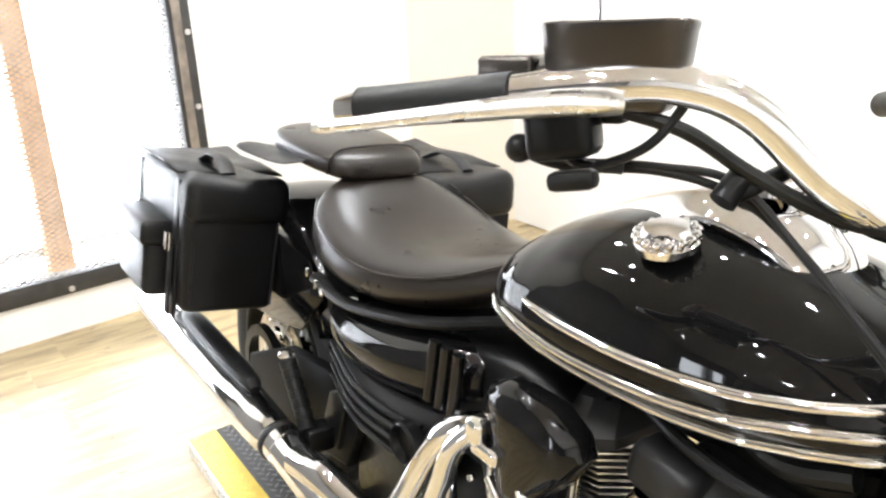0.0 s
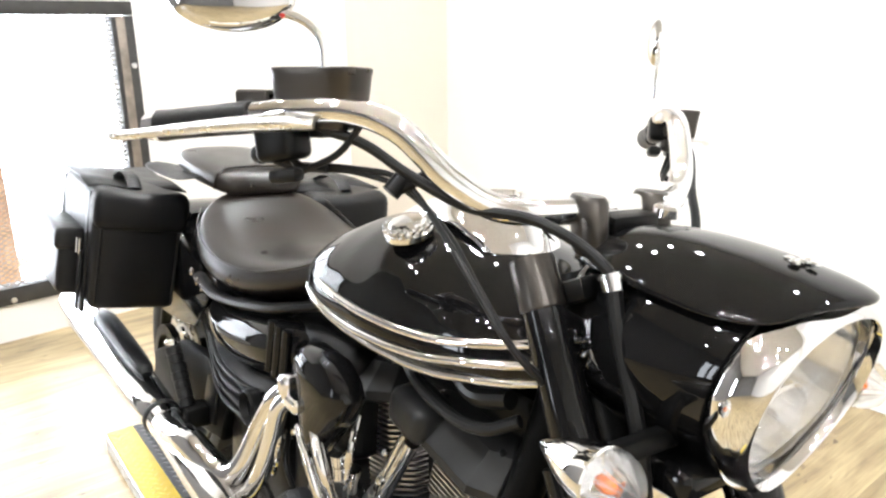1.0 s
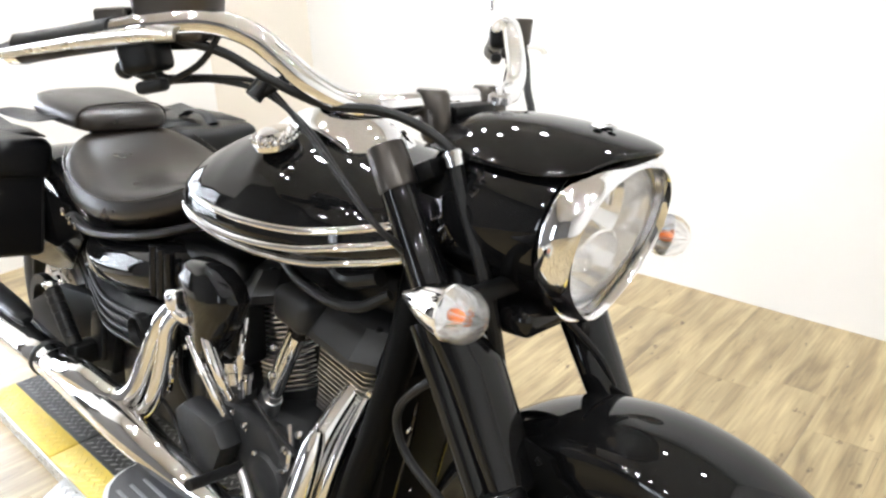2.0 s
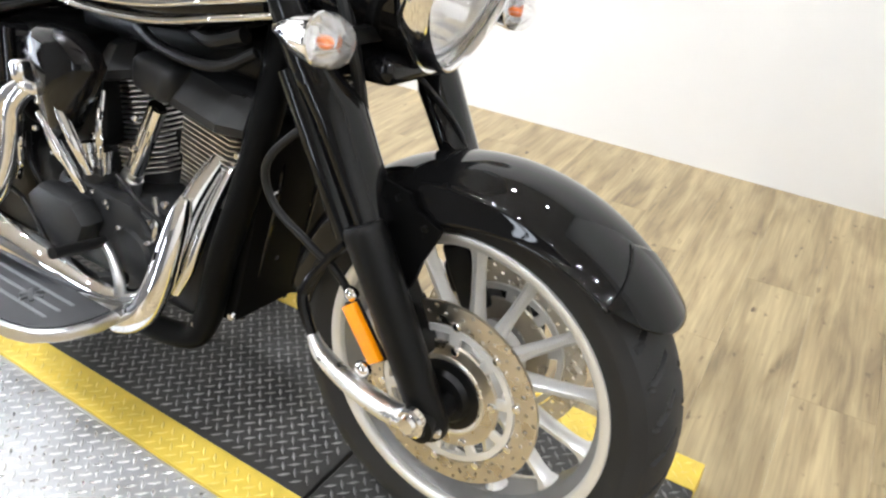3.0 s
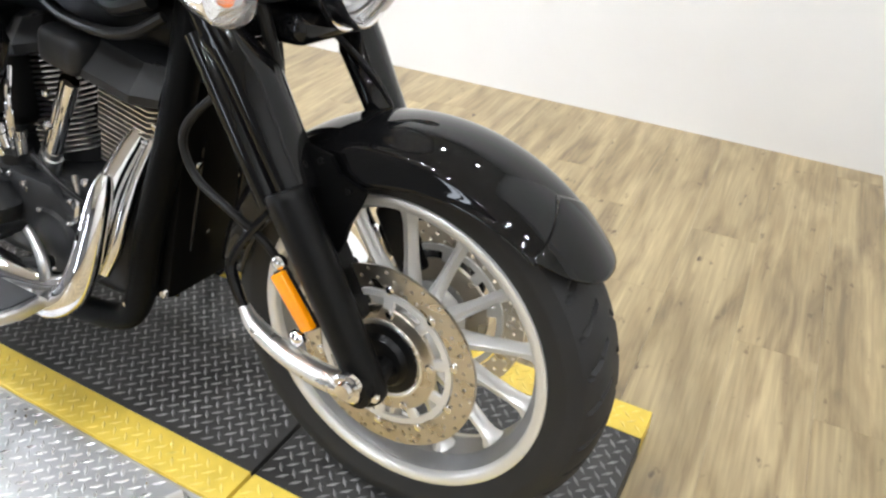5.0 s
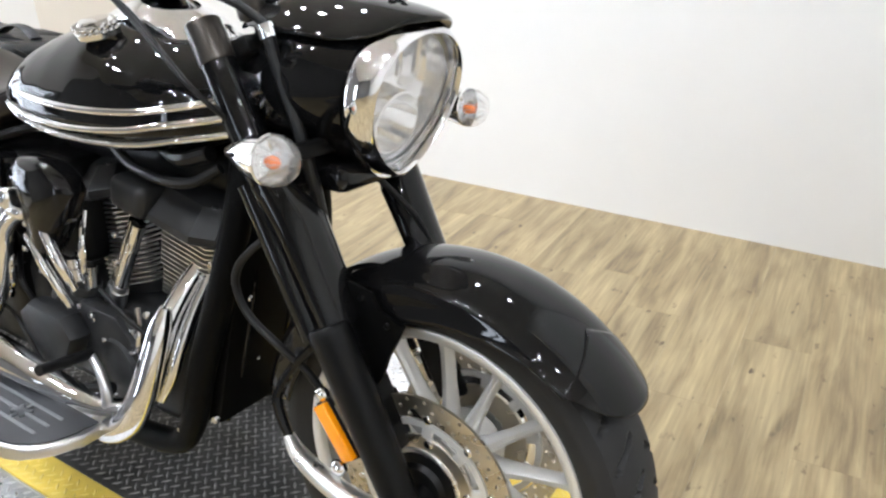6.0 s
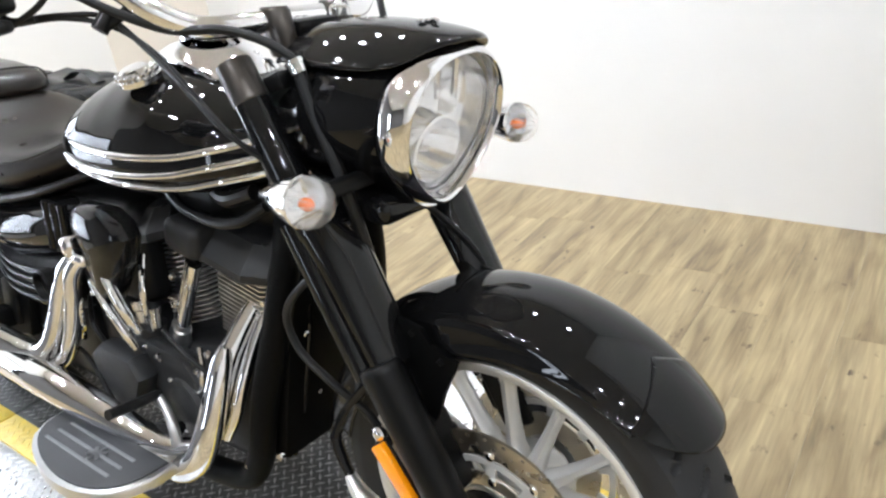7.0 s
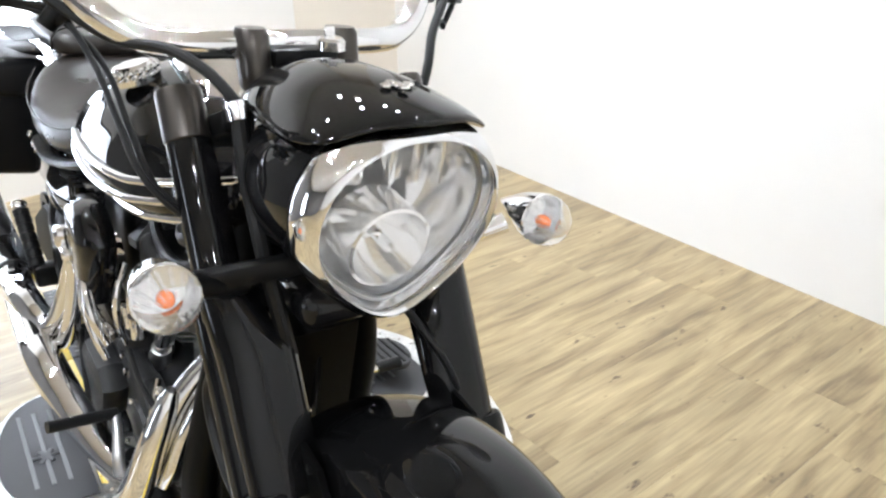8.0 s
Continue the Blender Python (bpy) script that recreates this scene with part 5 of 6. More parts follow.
# -------- saddlebags
def saddlebag(s):
    """A soft box bag with a lid, an outer pocket, straps and buckles."""
    y0, y1 = s * 0.122, s * 0.325
    lo, hi = min(y0, y1), max(y0, y1)
    bm = B()
    box(bm, (-1.925, lo, 0.515), (-1.565, hi, 0.79), 0.02, seg=3)
    for v in bm.verts:
        t = (v.co.z - 0.505) / 0.295
        v.co.x += 0.012 * t * (1 if v.co.x > -1.77 else -1)
        v.co.y += s * 0.012 * t * (1 if abs(v.co.y) > 0.23 else 0)
    bmesh.ops.subdivide_edges(bm, edges=bm.edges[:], cuts=1, use_grid_fill=True)
    bag = part("saddlebag", bm, BAGMAT, bike, "black vinyl saddlebag with an outer pocket", angle=50)
    bm = B()
    box(bm, (-1.945, lo - 0.01, 0.712), (-1.542, hi + 0.014, 0.81), 0.03, seg=4)
    bmesh.ops.subdivide_edges(bm, edges=bm.edges[:], cuts=1, use_grid_fill=True)
    for v in bm.verts:
        if v.co.z > 0.78:
            v.co.z += 0.006 * math.cos((v.co.x + 1.77) * 5) + 0.005 * math.sin(v.co.y * 31 + v.co.x * 17)
    part("bag_lid", bm, BAGMAT, bag, "overhanging lid flap", angle=50)
    # raised rear edge of the lid flap
    bm = B()
    rows = []
    for k in range(13):
        t = k / 12
        y = lo - 0.012 + (hi - lo + 0.03) * t
        rows.append([(-1.62, y, 0.814 + 0.003 * math.sin(9 * t)), (-1.75, y, 0.82 + 0.004 * math.sin(7 * t + 1)), (-1.88, y, 0.822 + 0.005 * math.sin(6 * t)), (-1.98, y, 0.826 + 0.008 * math.sin(5 * t + 2))])
    loft(bm, rows, cap=False, close=False)
    fl = part("lid_flap", bm, BAGMAT, bag, "curled loose flap")
    fl.modifiers.new("solid", "SOLIDIFY").thickness = 0.004
    bm = B()
    tube(bm, [(-1.60, s * 0.235, 0.815), (-1.64, s * 0.235, 0.838), (-1.70, s * 0.235, 0.842), (-1.76, s * 0.235, 0.822)], 0.017, seg=10, flat=0.25)
    part("lid_strap", bm, BAGMAT, bag)
    bm = B()
    a, b = sorted((s * 0.318, s * 0.385))
    box(bm, (-1.88, a, 0.53), (-1.655, b, 0.69), 0.018, seg=3)
    pk = part("bag_pocket", bm, BAGMAT, bag, "outer pocket", angle=50)
    bm = B()
    a, b = sorted((s * 0.316, s * 0.396))
    box(bm, (-1.89, a, 0.645), (-1.645, b, 0.70), 0.014, seg=3)
    part("pocket_flap", bm, BAGMAT, pk)
    for x in (-1.615, -1.915):
        bm = B()
        a, b = sorted((s * 0.327, s * 0.336))
        box(bm, (x - 0.016, a, 0.50), (x + 0.016, b, 0.80), 0.003)
        box(bm, (x - 0.013, a + s * 0.008, 0.505), (x + 0.013, b + s * 0.012, 0.655), 0.003, pose(0, s * 0.002, 0))
        part("bag_strap", bm, BAGMAT, bag)
    for x in (-1.615, -1.915):
        bm = B()
        yb = s * 0.35
        tube(bm, [(x - 0.017, yb, 0.648), (x - 0.017, yb, 0.684), (x + 0.017, yb, 0.684), (x + 0.017, yb, 0.648), (x - 0.017, yb, 0.648)], 0.0032, seg=8, smooth=False)
        rod(bm, (x, yb + s * 0.003, 0.648), (x, yb + s * 0.003, 0.684), 0.0025, seg=8)
        part("buckle", bm, CHROME, bag, "chrome buckle")
    bm = B()
    for (x, z0, z1) in ((-1.56, 0.53, 0.72),):
        for yy in (y0 + s * 0.012, y1 - s * 0.01):
            tube(bm, [(x, yy, z0), (x + 0.004, yy, (z0 + z1) / 2), (x + 0.01, yy, z1)], 0.003, seg=8)
    pieces("bag_piping", bm, BAGMAT, bag)
    return bag


right_bag = saddlebag(-1)
right_bag.matrix_basis = Matrix.Translation((-0.06, -0.22, 0.655)) @ Matrix.Rotation(radians(-7), 4, "X") @ Matrix.Translation((0, 0.22, -0.65))
left_bag = saddlebag(1)
left_bag.matrix_basis = Matrix.Translation((0.19, 0.0, 0.022))
# flap of the yoke that joins the bags
bm = B()
rows = []
for k in range(9):
    y = -0.17 + 0.34 * k / 8
    rows.append([(-1.47, y, 0.868 + 0.006 * math.sin(k)), (-1.56, y, 0.875 - 0.012 * math.cos(k * 1.3)), (-1.66, y, 0.862 + 0.008 * math.sin(k * 2)), (-1.74, y * 1.1, 0.872 + 0.012 * math.sin(k * 1.7))])
loft(bm, rows, cap=False, close=False)
yk = part("bag_yoke", bm, BAGMAT, bike, "creased vinyl yoke under the passenger pad")
yk.modifiers.new("solid", "SOLIDIFY").thickness = 0.004
subsurf(yk)

# -------- engine
bm = B()
box(bm, (-0.90, -0.13, 0.235), (-0.47, 0.13, 0.44), 0.05, seg=4)
box(bm, (-1.02, -0.12, 0.27), (-0.86, 0.12, 0.49), 0.04, seg=3)
eng = part("crankcase", bm, ENGINE, bike, "dark grey engine crankcase")
for nm, tilt, base in (("front_cylinder", 12, (-0.536, 0.387)), ("rear_cylinder", -10, (-0.695, 0.39))):
    M = Matrix.Translation((base[0], 0, base[1])) @ Matrix.Rotation(radians(tilt), 4, "Y")
    bm = B()
    rod(bm, M @ Vector((0, 0, 0)), M @ Vector((0, 0, 0.245)), 0.064, seg=24)
    cyl = part(nm, bm, ENGINE, bike, "black finned air-cooled cylinder")
    xa, xb, yw = (-0.08, 0.075, 0.082) if tilt > 0 else (-0.06, 0.062, 0.075)
    for k in range(6 if tilt > 0 else 4, 23):
        z = 0.03 + k * 0.0092
        g = 0.0 if k < 12 else 0.007
        bm = B()
        c = 0.03
        xl = xa
        prism(bm, [(xl - g, -yw + c), (xl - g + c, -yw), (xb + g - c, -yw), (xb + g, -yw + c),
                   (xb + g, yw - c), (xb + g - c, yw), (xl - g + c, yw), (xl - g, yw - c)], z, z + 0.0026, axis=2)
        bmesh.ops.transform(bm, matrix=M, verts=bm.verts)
        part("cooling_fin", bm, FIN, cyl, smooth=False)
    bm = B()
    box(bm, (-0.085, -0.10, 0.238), (0.085, 0.10, 0.26), 0.008, M, seg=2)
    part("cylinder_head", bm, ENGINE, cyl)
    # faceted rocker cover: a low box with chamfered ends and a sunken centre panel
    bm = B()
    ring0 = [(-0.1, -0.1), (-0.075, -0.125), (0.06, -0.125), (0.094, -0.1), (0.094, 0.1), (0.06, 0.125), (-0.075, 0.125), (-0.1, 0.1)]
    rings = []
    for z, sx, sy in ((0.24, 0.95, 0.96), (0.244, 1.0, 1.0), (0.258, 1.0, 1.0), (0.262, 0.985, 0.975), (0.291, 0.86, 0.74), (0.296, 0.82, 0.7), (0.305, 0.6, 0.5), (0.307, 0.3, 0.25)):
        rings.append([M @ Vector((x * sx, y * sy, z)) for x, y in ring0])
    loft(bm, rings)
    rc = part("rocker_cover", bm, ENGINE, cyl, "faceted matte black rocker cover", angle=18)
    bm = B()
    for x, y in ((-0.085, -0.12), (0.08, -0.12), (-0.085, 0.12), (0.08, 0.12)):
        bolt(bm, M @ Vector((x * 0.78, y * 0.62, 0.294)), M.to_3x3() @ Vector((0, 0, 1)), 0.006, 0.005)
    pieces("cover_screw", bm, SATIN, cyl)
    if tilt > 0:
        for o in (0, 1):
            a, b = Vector((-0.664 - 0.024 * o, -0.11 + 0.012 * o, 0.452)), Vector((-0.578 - 0.024 * o, -0.104 + 0.012 * o, 0.61))
            bm = B()
            rod(bm, a, b, 0.0125, 0.0125, 20)
            tb = part("pushrod_tube", bm, CHROME, cyl, "chrome pushrod tube")
            bm = B()
            d = (b - a).normalized()
            tube(bm, [(*(a - d * 0.02), 0.019), (*(a - d * 0.004), 0.019), (*(a + d * 0.002), 0.0165), (*(a + d * 0.02), 0.0165), (*(a + d * 0.022), 0.0135), (*(a + d * 0.034), 0.0135)], seg=20, smooth=False)
            part("pushrod_collar", bm, CAST, tb)
bm = B()
box(bm, (-0.122, -0.142, 0.24), (-0.036, -0.07, 0.302), 0.019, Matrix.Translation((-0.536, 0, 0.387)) @ Matrix.Rotation(radians(12), 4, "Y"), seg=4)
part("rocker_boss", bm, ENGINE, eng, "rounded black boss over the pushrods")
# cam cover and the covers below
bm = B()
prism(bm, [(-0.86, 0.36), (-0.80, 0.43), (-0.70, 0.455), (-0.60, 0.45), (-0.56, 0.41), (-0.58, 0.33), (-0.70, 0.30), (-0.84, 0.31)], -0.162, -0.125, axis=1, bevel=0.012)
part("cam_cover", bm, ENGINE, eng, "dark cam cover")
bm = B()
prism(bm, [(-0.838, 0.415), (-0.80, 0.443), (-0.70, 0.436), (-0.672, 0.40), (-0.712, 0.33), (-0.79, 0.288), (-0.818, 0.308)], -0.208, -0.158, axis=1, bevel=0.016)
part("angular_cover", bm, ENGINE, eng, "angular matte grey cover")
bm = B()
revolve(bm, [(0, 0.094), (-0.016, 0.094), (-0.024, 0.087), (-0.024, 0.072), (-0.034, 0.068), (-0.034, 0.054), (-0.043, 0.05), (-0.043, 0.036), (-0.047, 0.03), (-0.047, 0.0)], (-0.606, -0.126, 0.353), (0, 1, 0), 48)
part("round_cover", bm, ENGINE, eng, "round stepped engine cover")
for k in range(8):
    a = 2 * pi * k / 8 + 0.3
    bm = B()
    bolt(bm, (-0.606 + 0.083 * math.cos(a), -0.149, 0.353 + 0.083 * math.sin(a)), (0, -1, 0), 0.0055, 0.006)
    part("cover_bolt", bm, CHROME, eng)
for x, z in ((-0.845, 0.345), (-0.79, 0.425), (-0.70, 0.445), (-0.66, 0.43)):
    bm = B()
    bolt(bm, (x, -0.16, z), (0, -1, 0), 0.0055, 0.006)
    part("cover_bolt", bm, CHROME, eng)
bm = B()
tube(bm, [(-0.725, -0.13, 0.435, 0.033), (-0.724, -0.13, 0.452, 0.033), (-0.723, -0.13, 0.456, 0.027), (-0.722, -0.13, 0.474, 0.027), (-0.7215, -0.13, 0.478, 0.018)], seg=24, smooth=False)
part("tappet_housing", bm, ENGINE, eng)
bm = B()
tube(bm, [(-0.735, -0.135, 0.475, 0.012), (-0.738, -0.135, 0.50, 0.012), (-0.738, -0.135, 0.503, 0.0145), (-0.74, -0.135, 0.52, 0.0145)], seg=18, smooth=False)
part("tappet_tube", bm, CHROME, eng)
bm = B()
tube(bm, [(-0.70, -0.135, 0.475, 0.011), (-0.697, -0.135, 0.50, 0.011), (-0.697, -0.135, 0.503, 0.0135), (-0.694, -0.135, 0.518, 0.0135)], seg=18, smooth=False)
part("tappet_tube", bm, CHROME, eng)
cable("engine_hose", [(-0.80, -0.19, 0.285), (-0.74, -0.205, 0.29), (-0.66, -0.2, 0.305), (-0.60, -0.185, 0.32)], 0.012)
cable("engine_hose", [(-0.62, -0.10, 0.735), (-0.54, -0.125, 0.722), (-0.45, -0.135, 0.715), (-0.39, -0.13, 0.722), (-0.35, -0.11, 0.745)], 0.0085)
cable("engine_hose", [(-0.50, -0.09, 0.75), (-0.43, -0.115, 0.748), (-0.37, -0.11, 0.765)], 0.013)
cable("wiring_loom", [(-0.86, -0.14, 0.60), (-0.80, -0.17, 0.56), (-0.78, -0.16, 0.50), (-0.80, -0.14, 0.44)], 0.006)
cable("wiring_loom", [(-0.90, -0.15, 0.50), (-0.86, -0.175, 0.46), (-0.84, -0.17, 0.42)], 0.005)
# shield over the rear head with its chrome bracket
bm = B()
outl = [(-0.778, 0.69), (-0.768, 0.713), (-0.74, 0.724), (-0.66, 0.722), (-0.622, 0.702), (-0.61, 0.678), (-0.636, 0.635), (-0.70, 0.56), (-0.722, 0.538), (-0.736, 0.55), (-0.756, 0.62)]
cx0, cz0 = -0.70, 0.66
rings = []
for y, k in ((-0.165, 0.96), (-0.172, 1.0), (-0.19, 1.0), (-0.203, 0.93), (-0.212, 0.75), (-0.216, 0.4), (-0.217, 0.1)):
    rings.append([(cx0 + (x - cx0) * k, y, cz0 + (z - cz0) * k) for x, z in outl])
loft(bm, rings)
shd = part("engine_shield", bm, GLOSS, bike, "black glossy triangular engine shield", angle=50)
bm = B()
box(bm, (-0.772, -0.226, 0.618), (-0.722, -0.204, 0.64), 0.006, pose(0, 0, 0, 0, 0, 0), seg=3)
box(bm, (-0.782, -0.23, 0.63), (-0.752, -0.2, 0.668), 0.009, seg=3)
part("shield_bracket", bm, CHROME, shd)
bm = B()
tube(bm, [(-0.735, -0.19, 0.64, 0.008), (-0.69, -0.205, 0.60, 0.009), (-0.66, -0.205, 0.55, 0.009), (-0.655, -0.19, 0.50, 0.007)], seg=12)
part("support_strut", bm, CHROME, bike)
bm = B()
tube(bm, [(-0.76, -0.2, 0.58, 0.007), (-0.72, -0.205, 0.55, 0.008), (-0.69, -0.2, 0.50, 0.008), (-0.68, -0.19, 0.46, 0.006)], seg=12)
part("support_strut", bm, CHROME, bike)

# -------- frame
for s in (-1, 1):
    bm = B()
    tube(bm, [(-0.345, s * 0.05, 0.80, 0.024), (-0.345, s * 0.085, 0.68, 0.024), (-0.37, s * 0.11, 0.55, 0.024), (-0.42, s * 0.125, 0.40, 0.024), (-0.46, s * 0.13, 0.27, 0.024), (-0.52, s * 0.135, 0.215, 0.024), (-0.70, s * 0.14, 0.20, 0.024), (-1.0, s * 0.145, 0.21, 0.024), (-1.2, s * 0.15, 0.27, 0.024)], seg=14)
    part("frame_tube", bm, SHADE_BLACK, bike, "black frame tube")
    bm = B()
    prism(bm, [(-1.22, 0.33), (-1.16, 0.47), (-1.30, 0.50), (-1.50, 0.47), (-1.72, 0.37), (-1.74, 0.28), (-1.45, 0.29)], s * 0.135, s * 0.165, axis=1, bevel=0.008)
    part("swingarm", bm, SHADE_BLACK, bike, "black swingarm")
# glossy cover coloured near black, for the shade it lies in
bm = B()
prism(bm, [(-0.36, 0.64), (-0.33, 0.62), (-0.375, 0.44), (-0.42, 0.27), (-0.46, 0.26), (-0.415, 0.42)], -0.105, 0.09, axis=1, bevel=0.01)
part("front_engine_cover", bm, SHADE_BLACK, bike, "black cover ahead of the engine, darkened for its shade")
# added filler: closes the dark gap between the fork legs
bm = B()
prism(bm, [(-0.31, 0.745), (-0.345, 0.76), (-0.40, 0.74), (-0.405, 0.655), (-0.38, 0.64), (-0.345, 0.655)], -0.06, 0.06, axis=1, bevel=0.012)
part("neck_fill", bm, SHADE_BLACK, bike, "black filler panel in the dark gap below the steering head")
for x, z in ((-0.40, 0.52), (-0.415, 0.44), (-0.435, 0.33), (-0.385, 0.585)):
    bm = B()
    bolt(bm, (x, -0.115, z), (0, -1, 0), 0.006, 0.006)
    part("cover_bolt", bm, CHROME, bike)
for x, y, z in ((-0.36, -0.07, 0.52), (-0.375, 0.03, 0.47), (-0.40, -0.03, 0.38), (-0.425, -0.09, 0.30)):
    bm = B()
    bolt(bm, (x + 0.002, y, z), (0.96, 0, -0.28), 0.006, 0.007)
    part("cover_bolt", bm, CHROME, bike)
cable("oil_line", [(-0.345, -0.06, 0.62), (-0.352, -0.062, 0.54), (-0.378, -0.064, 0.44), (-0.405, -0.066, 0.35), (-0.44, -0.07, 0.255)], 0.006, GLOSS, "gloss black oil line")
cable("oil_line", [(-0.345, 0.03, 0.62), (-0.352, 0.03, 0.54), (-0.378, 0.032, 0.44), (-0.405, 0.033, 0.35), (-0.44, 0.035, 0.255)], 0.006, GLOSS, "gloss black oil line")
bm = B()
box(bm, (-0.98, -0.13, 0.50), (-0.72, 0.13, 0.70), 0.03, seg=3)
box(bm, (-0.84, -0.06, 0.68), (-0.36, 0.06, 0.75), 0.02, seg=2)
# added blocker: keeps the gap behind the engine black
box(bm, (-1.24, -0.14, 0.26), (-0.93, 0.14, 0.66), 0.03, seg=2)
part("air_box_and_fill", bm, SATIN, bike)
# side cover with ribs
for s in (-1, 1):
    bm = B()
    rows = []
    for x, zt, zb, y in ((-0.86, 0.70, 0.60, 0.135), (-0.92, 0.70, 0.575, 0.165), (-1.02, 0.685, 0.55, 0.18), (-1.14, 0.665, 0.535, 0.185), (-1.24, 0.66, 0.53, 0.18), (-1.30, 0.655, 0.56, 0.16)):
        rows.append([(x, s * (y - 0.05 * abs(2 * t - 1) ** 3), zb + (zt - zb) * t) for t in (i / 8 for i in range(9))])
    loft(bm, rows, cap=False, close=False)
    sc = part("side_cover", bm, GLOSS, bike, "gloss black side cover")
    sc.modifiers.new("solid", "SOLIDIFY").thickness = 0.006
    subsurf(sc)
    bm = B()
    for k in range(4):
        z = 0.545 - 0.022 * k
        tube(bm, [(-1.28, s * 0.163, z + 0.02, 0.004), (-1.15, s * 0.188, z, 0.005), (-1.02, s * 0.192, z + 0.004, 0.005), (-0.94, s * 0.185, z + 0.014, 0.004)], seg=10)
    pieces("cover_rib", bm, SATIN, sc)
    bm = B()
    rows = []
    for x, zt, zb, y in ((-0.90, 0.58, 0.47, 0.165), (-0.96, 0.575, 0.45, 0.185), (-1.06, 0.56, 0.435, 0.19), (-1.16, 0.555, 0.43, 0.187), (-1.24, 0.56, 0.44, 0.175), (-1.30, 0.57, 0.47, 0.15)):
        rows.append([(x, s * (y - 0.035 * abs(2 * t - 1) ** 3), zb + (zt - zb) * t) for t in (i / 8 for i in range(9))])
    loft(bm, rows, cap=False, close=False)
    lc = part("lower_cover", bm, SATIN, bike, "satin black ribbed lower cover")
    lc.modifiers.new("solid", "SOLIDIFY").thickness = 0.005
    subsurf(lc)
    bm = B()
    for k in range(3):
        rod(bm, (-0.885 - 0.03 * k, s * 0.17, 0.60), (-0.88 - 0.03 * k, s * 0.165, 0.695), 0.0095, seg=12)
    pieces("cover_flute", bm, GLOSS, sc)
    bm = B()
    revolve(bm, [(0, 0.034), (s * 0.02, 0.034), (s * 0.024, 0.03), (s * 0.01, 0.026), (s * 0.01, 0)], (-0.955, s * 0.188, 0.53), (0, 1, 0.0), 28)
    part("intake_snout", bm, SATIN, sc)
    # passenger peg folded up
    bm = B()
    pts = []
    for k in range(7):
        t = k / 7
        a = Vector((-1.278, s * 0.215, 0.40)).lerp(Vector((-1.345, s * 0.225, 0.52)), t)
        b = Vector((-1.278, s * 0.215, 0.40)).lerp(Vector((-1.345, s * 0.225, 0.52)), t + 0.115)
        pts += [(*a, 0.0155), (*a.lerp(b, 0.05), 0.0175), (*b, 0.0175), (*b, 0.0155)]
    tube(bm, pts, seg=18, smooth=False)
    peg = part("passenger_peg", bm, HOSE, bike, "folded ribbed rubber passenger peg")
    bm = B()
    box(bm, (-1.30, min(s * 0.17, s * 0.225), 0.355), (-1.25, max(s * 0.17, s * 0.225), 0.405), 0.01)
    prism(bm, [(-1.20, 0.50), (-1.24, 0.36), (-1.31, 0.36), (-1.27, 0.47)], min(s * 0.155, s * 0.175), max(s * 0.155, s * 0.175), axis=1, bevel=0.005)
    part("peg_bracket", bm, SATIN, peg)
    bm = B()
    ball(bm, (-1.348, s * 0.225, 0.527), 0.017, (1, 1, 0.6))
    part("peg_end", bm, CHROME, peg)
# drive pulley, visible through the gap, coloured dark for its shade
bm = B()
revolve(bm, [(0, 0.09), (0, 0.115), (-0.02, 0.115), (-0.02, 0.09), (0, 0.09)], (-1.715, -0.115, 0.318), (0, 1, 0), 40)
part("rear_pulley_ring", bm, SATIN, bike)
# added panels: cover the wheel where the gap should stay dark
for s in (-1, 1):
    bm = B()
    prism(bm, [(-1.40, 0.60), (-1.46, 0.665), (-1.70, 0.70), (-1.96, 0.66), (-2.02, 0.50), (-1.80, 0.46), (-1.62, 0.475), (-1.5, 0.50)], min(s * 0.118, s * 0.126), max(s * 0.118, s * 0.126), axis=1, bevel=0.003)
    part("fender_fill", bm, GLOSS, rf, "gloss black panel added to the rear fender to cover the wheel")

# -------- exhaust
def pipe(name, pts, r, material=CHROME, label="", seg=24, parent=None):
    bm = B()
    tube(bm, pts, r, seg=seg, n=10)
    return part(name, bm, material, parent or bike, label)


pipe("front_header", [(-0.475, -0.03, 0.58, 0.016), (-0.476, -0.06, 0.548, 0.018), (-0.486, -0.092, 0.51, 0.0205), (-0.493, -0.125, 0.468, 0.0215), (-0.498, -0.155, 0.41, 0.0225), (-0.514, -0.176, 0.345, 0.0225), (-0.542, -0.188, 0.306, 0.0215), (-0.582, -0.2, 0.291, 0.021), (-0.63, -0.212, 0.294, 0.0225), (-0.70, -0.228, 0.312, 0.026), (-0.78, -0.245, 0.336, 0.03), (-0.90, -0.262, 0.36, 0.034), (-1.05, -0.265, 0.366, 0.034), (-1.2, -0.263, 0.369, 0.034), (-1.3, -0.262, 0.373, 0.035)], 0.03, label="chrome front exhaust header sweeping back")
pipe("inner_header", [(-0.45, -0.035, 0.58, 0.009), (-0.45, -0.065, 0.538, 0.0105), (-0.459, -0.1, 0.482, 0.0115), (-0.465, -0.13, 0.425, 0.012), (-0.474, -0.15, 0.37, 0.0115), (-0.495, -0.162, 0.325, 0.0105)], 0.016)
pipe("header_shield", [(-0.484, -0.138, 0.492, 0.01), (-0.487, -0.148, 0.465, 0.0185), (-0.49, -0.168, 0.415, 0.022), (-0.50, -0.19, 0.35, 0.0245), (-0.518, -0.204, 0.305, 0.026), (-0.545, -0.212, 0.277, 0.026), (-0.572, -0.2165, 0.263, 0.0235), (-0.583, -0.2175, 0.258, 0.019), (-0.5845, -0.2178, 0.2575, 0.008)], 0.03, label="chrome shield with a blunt end on the header")
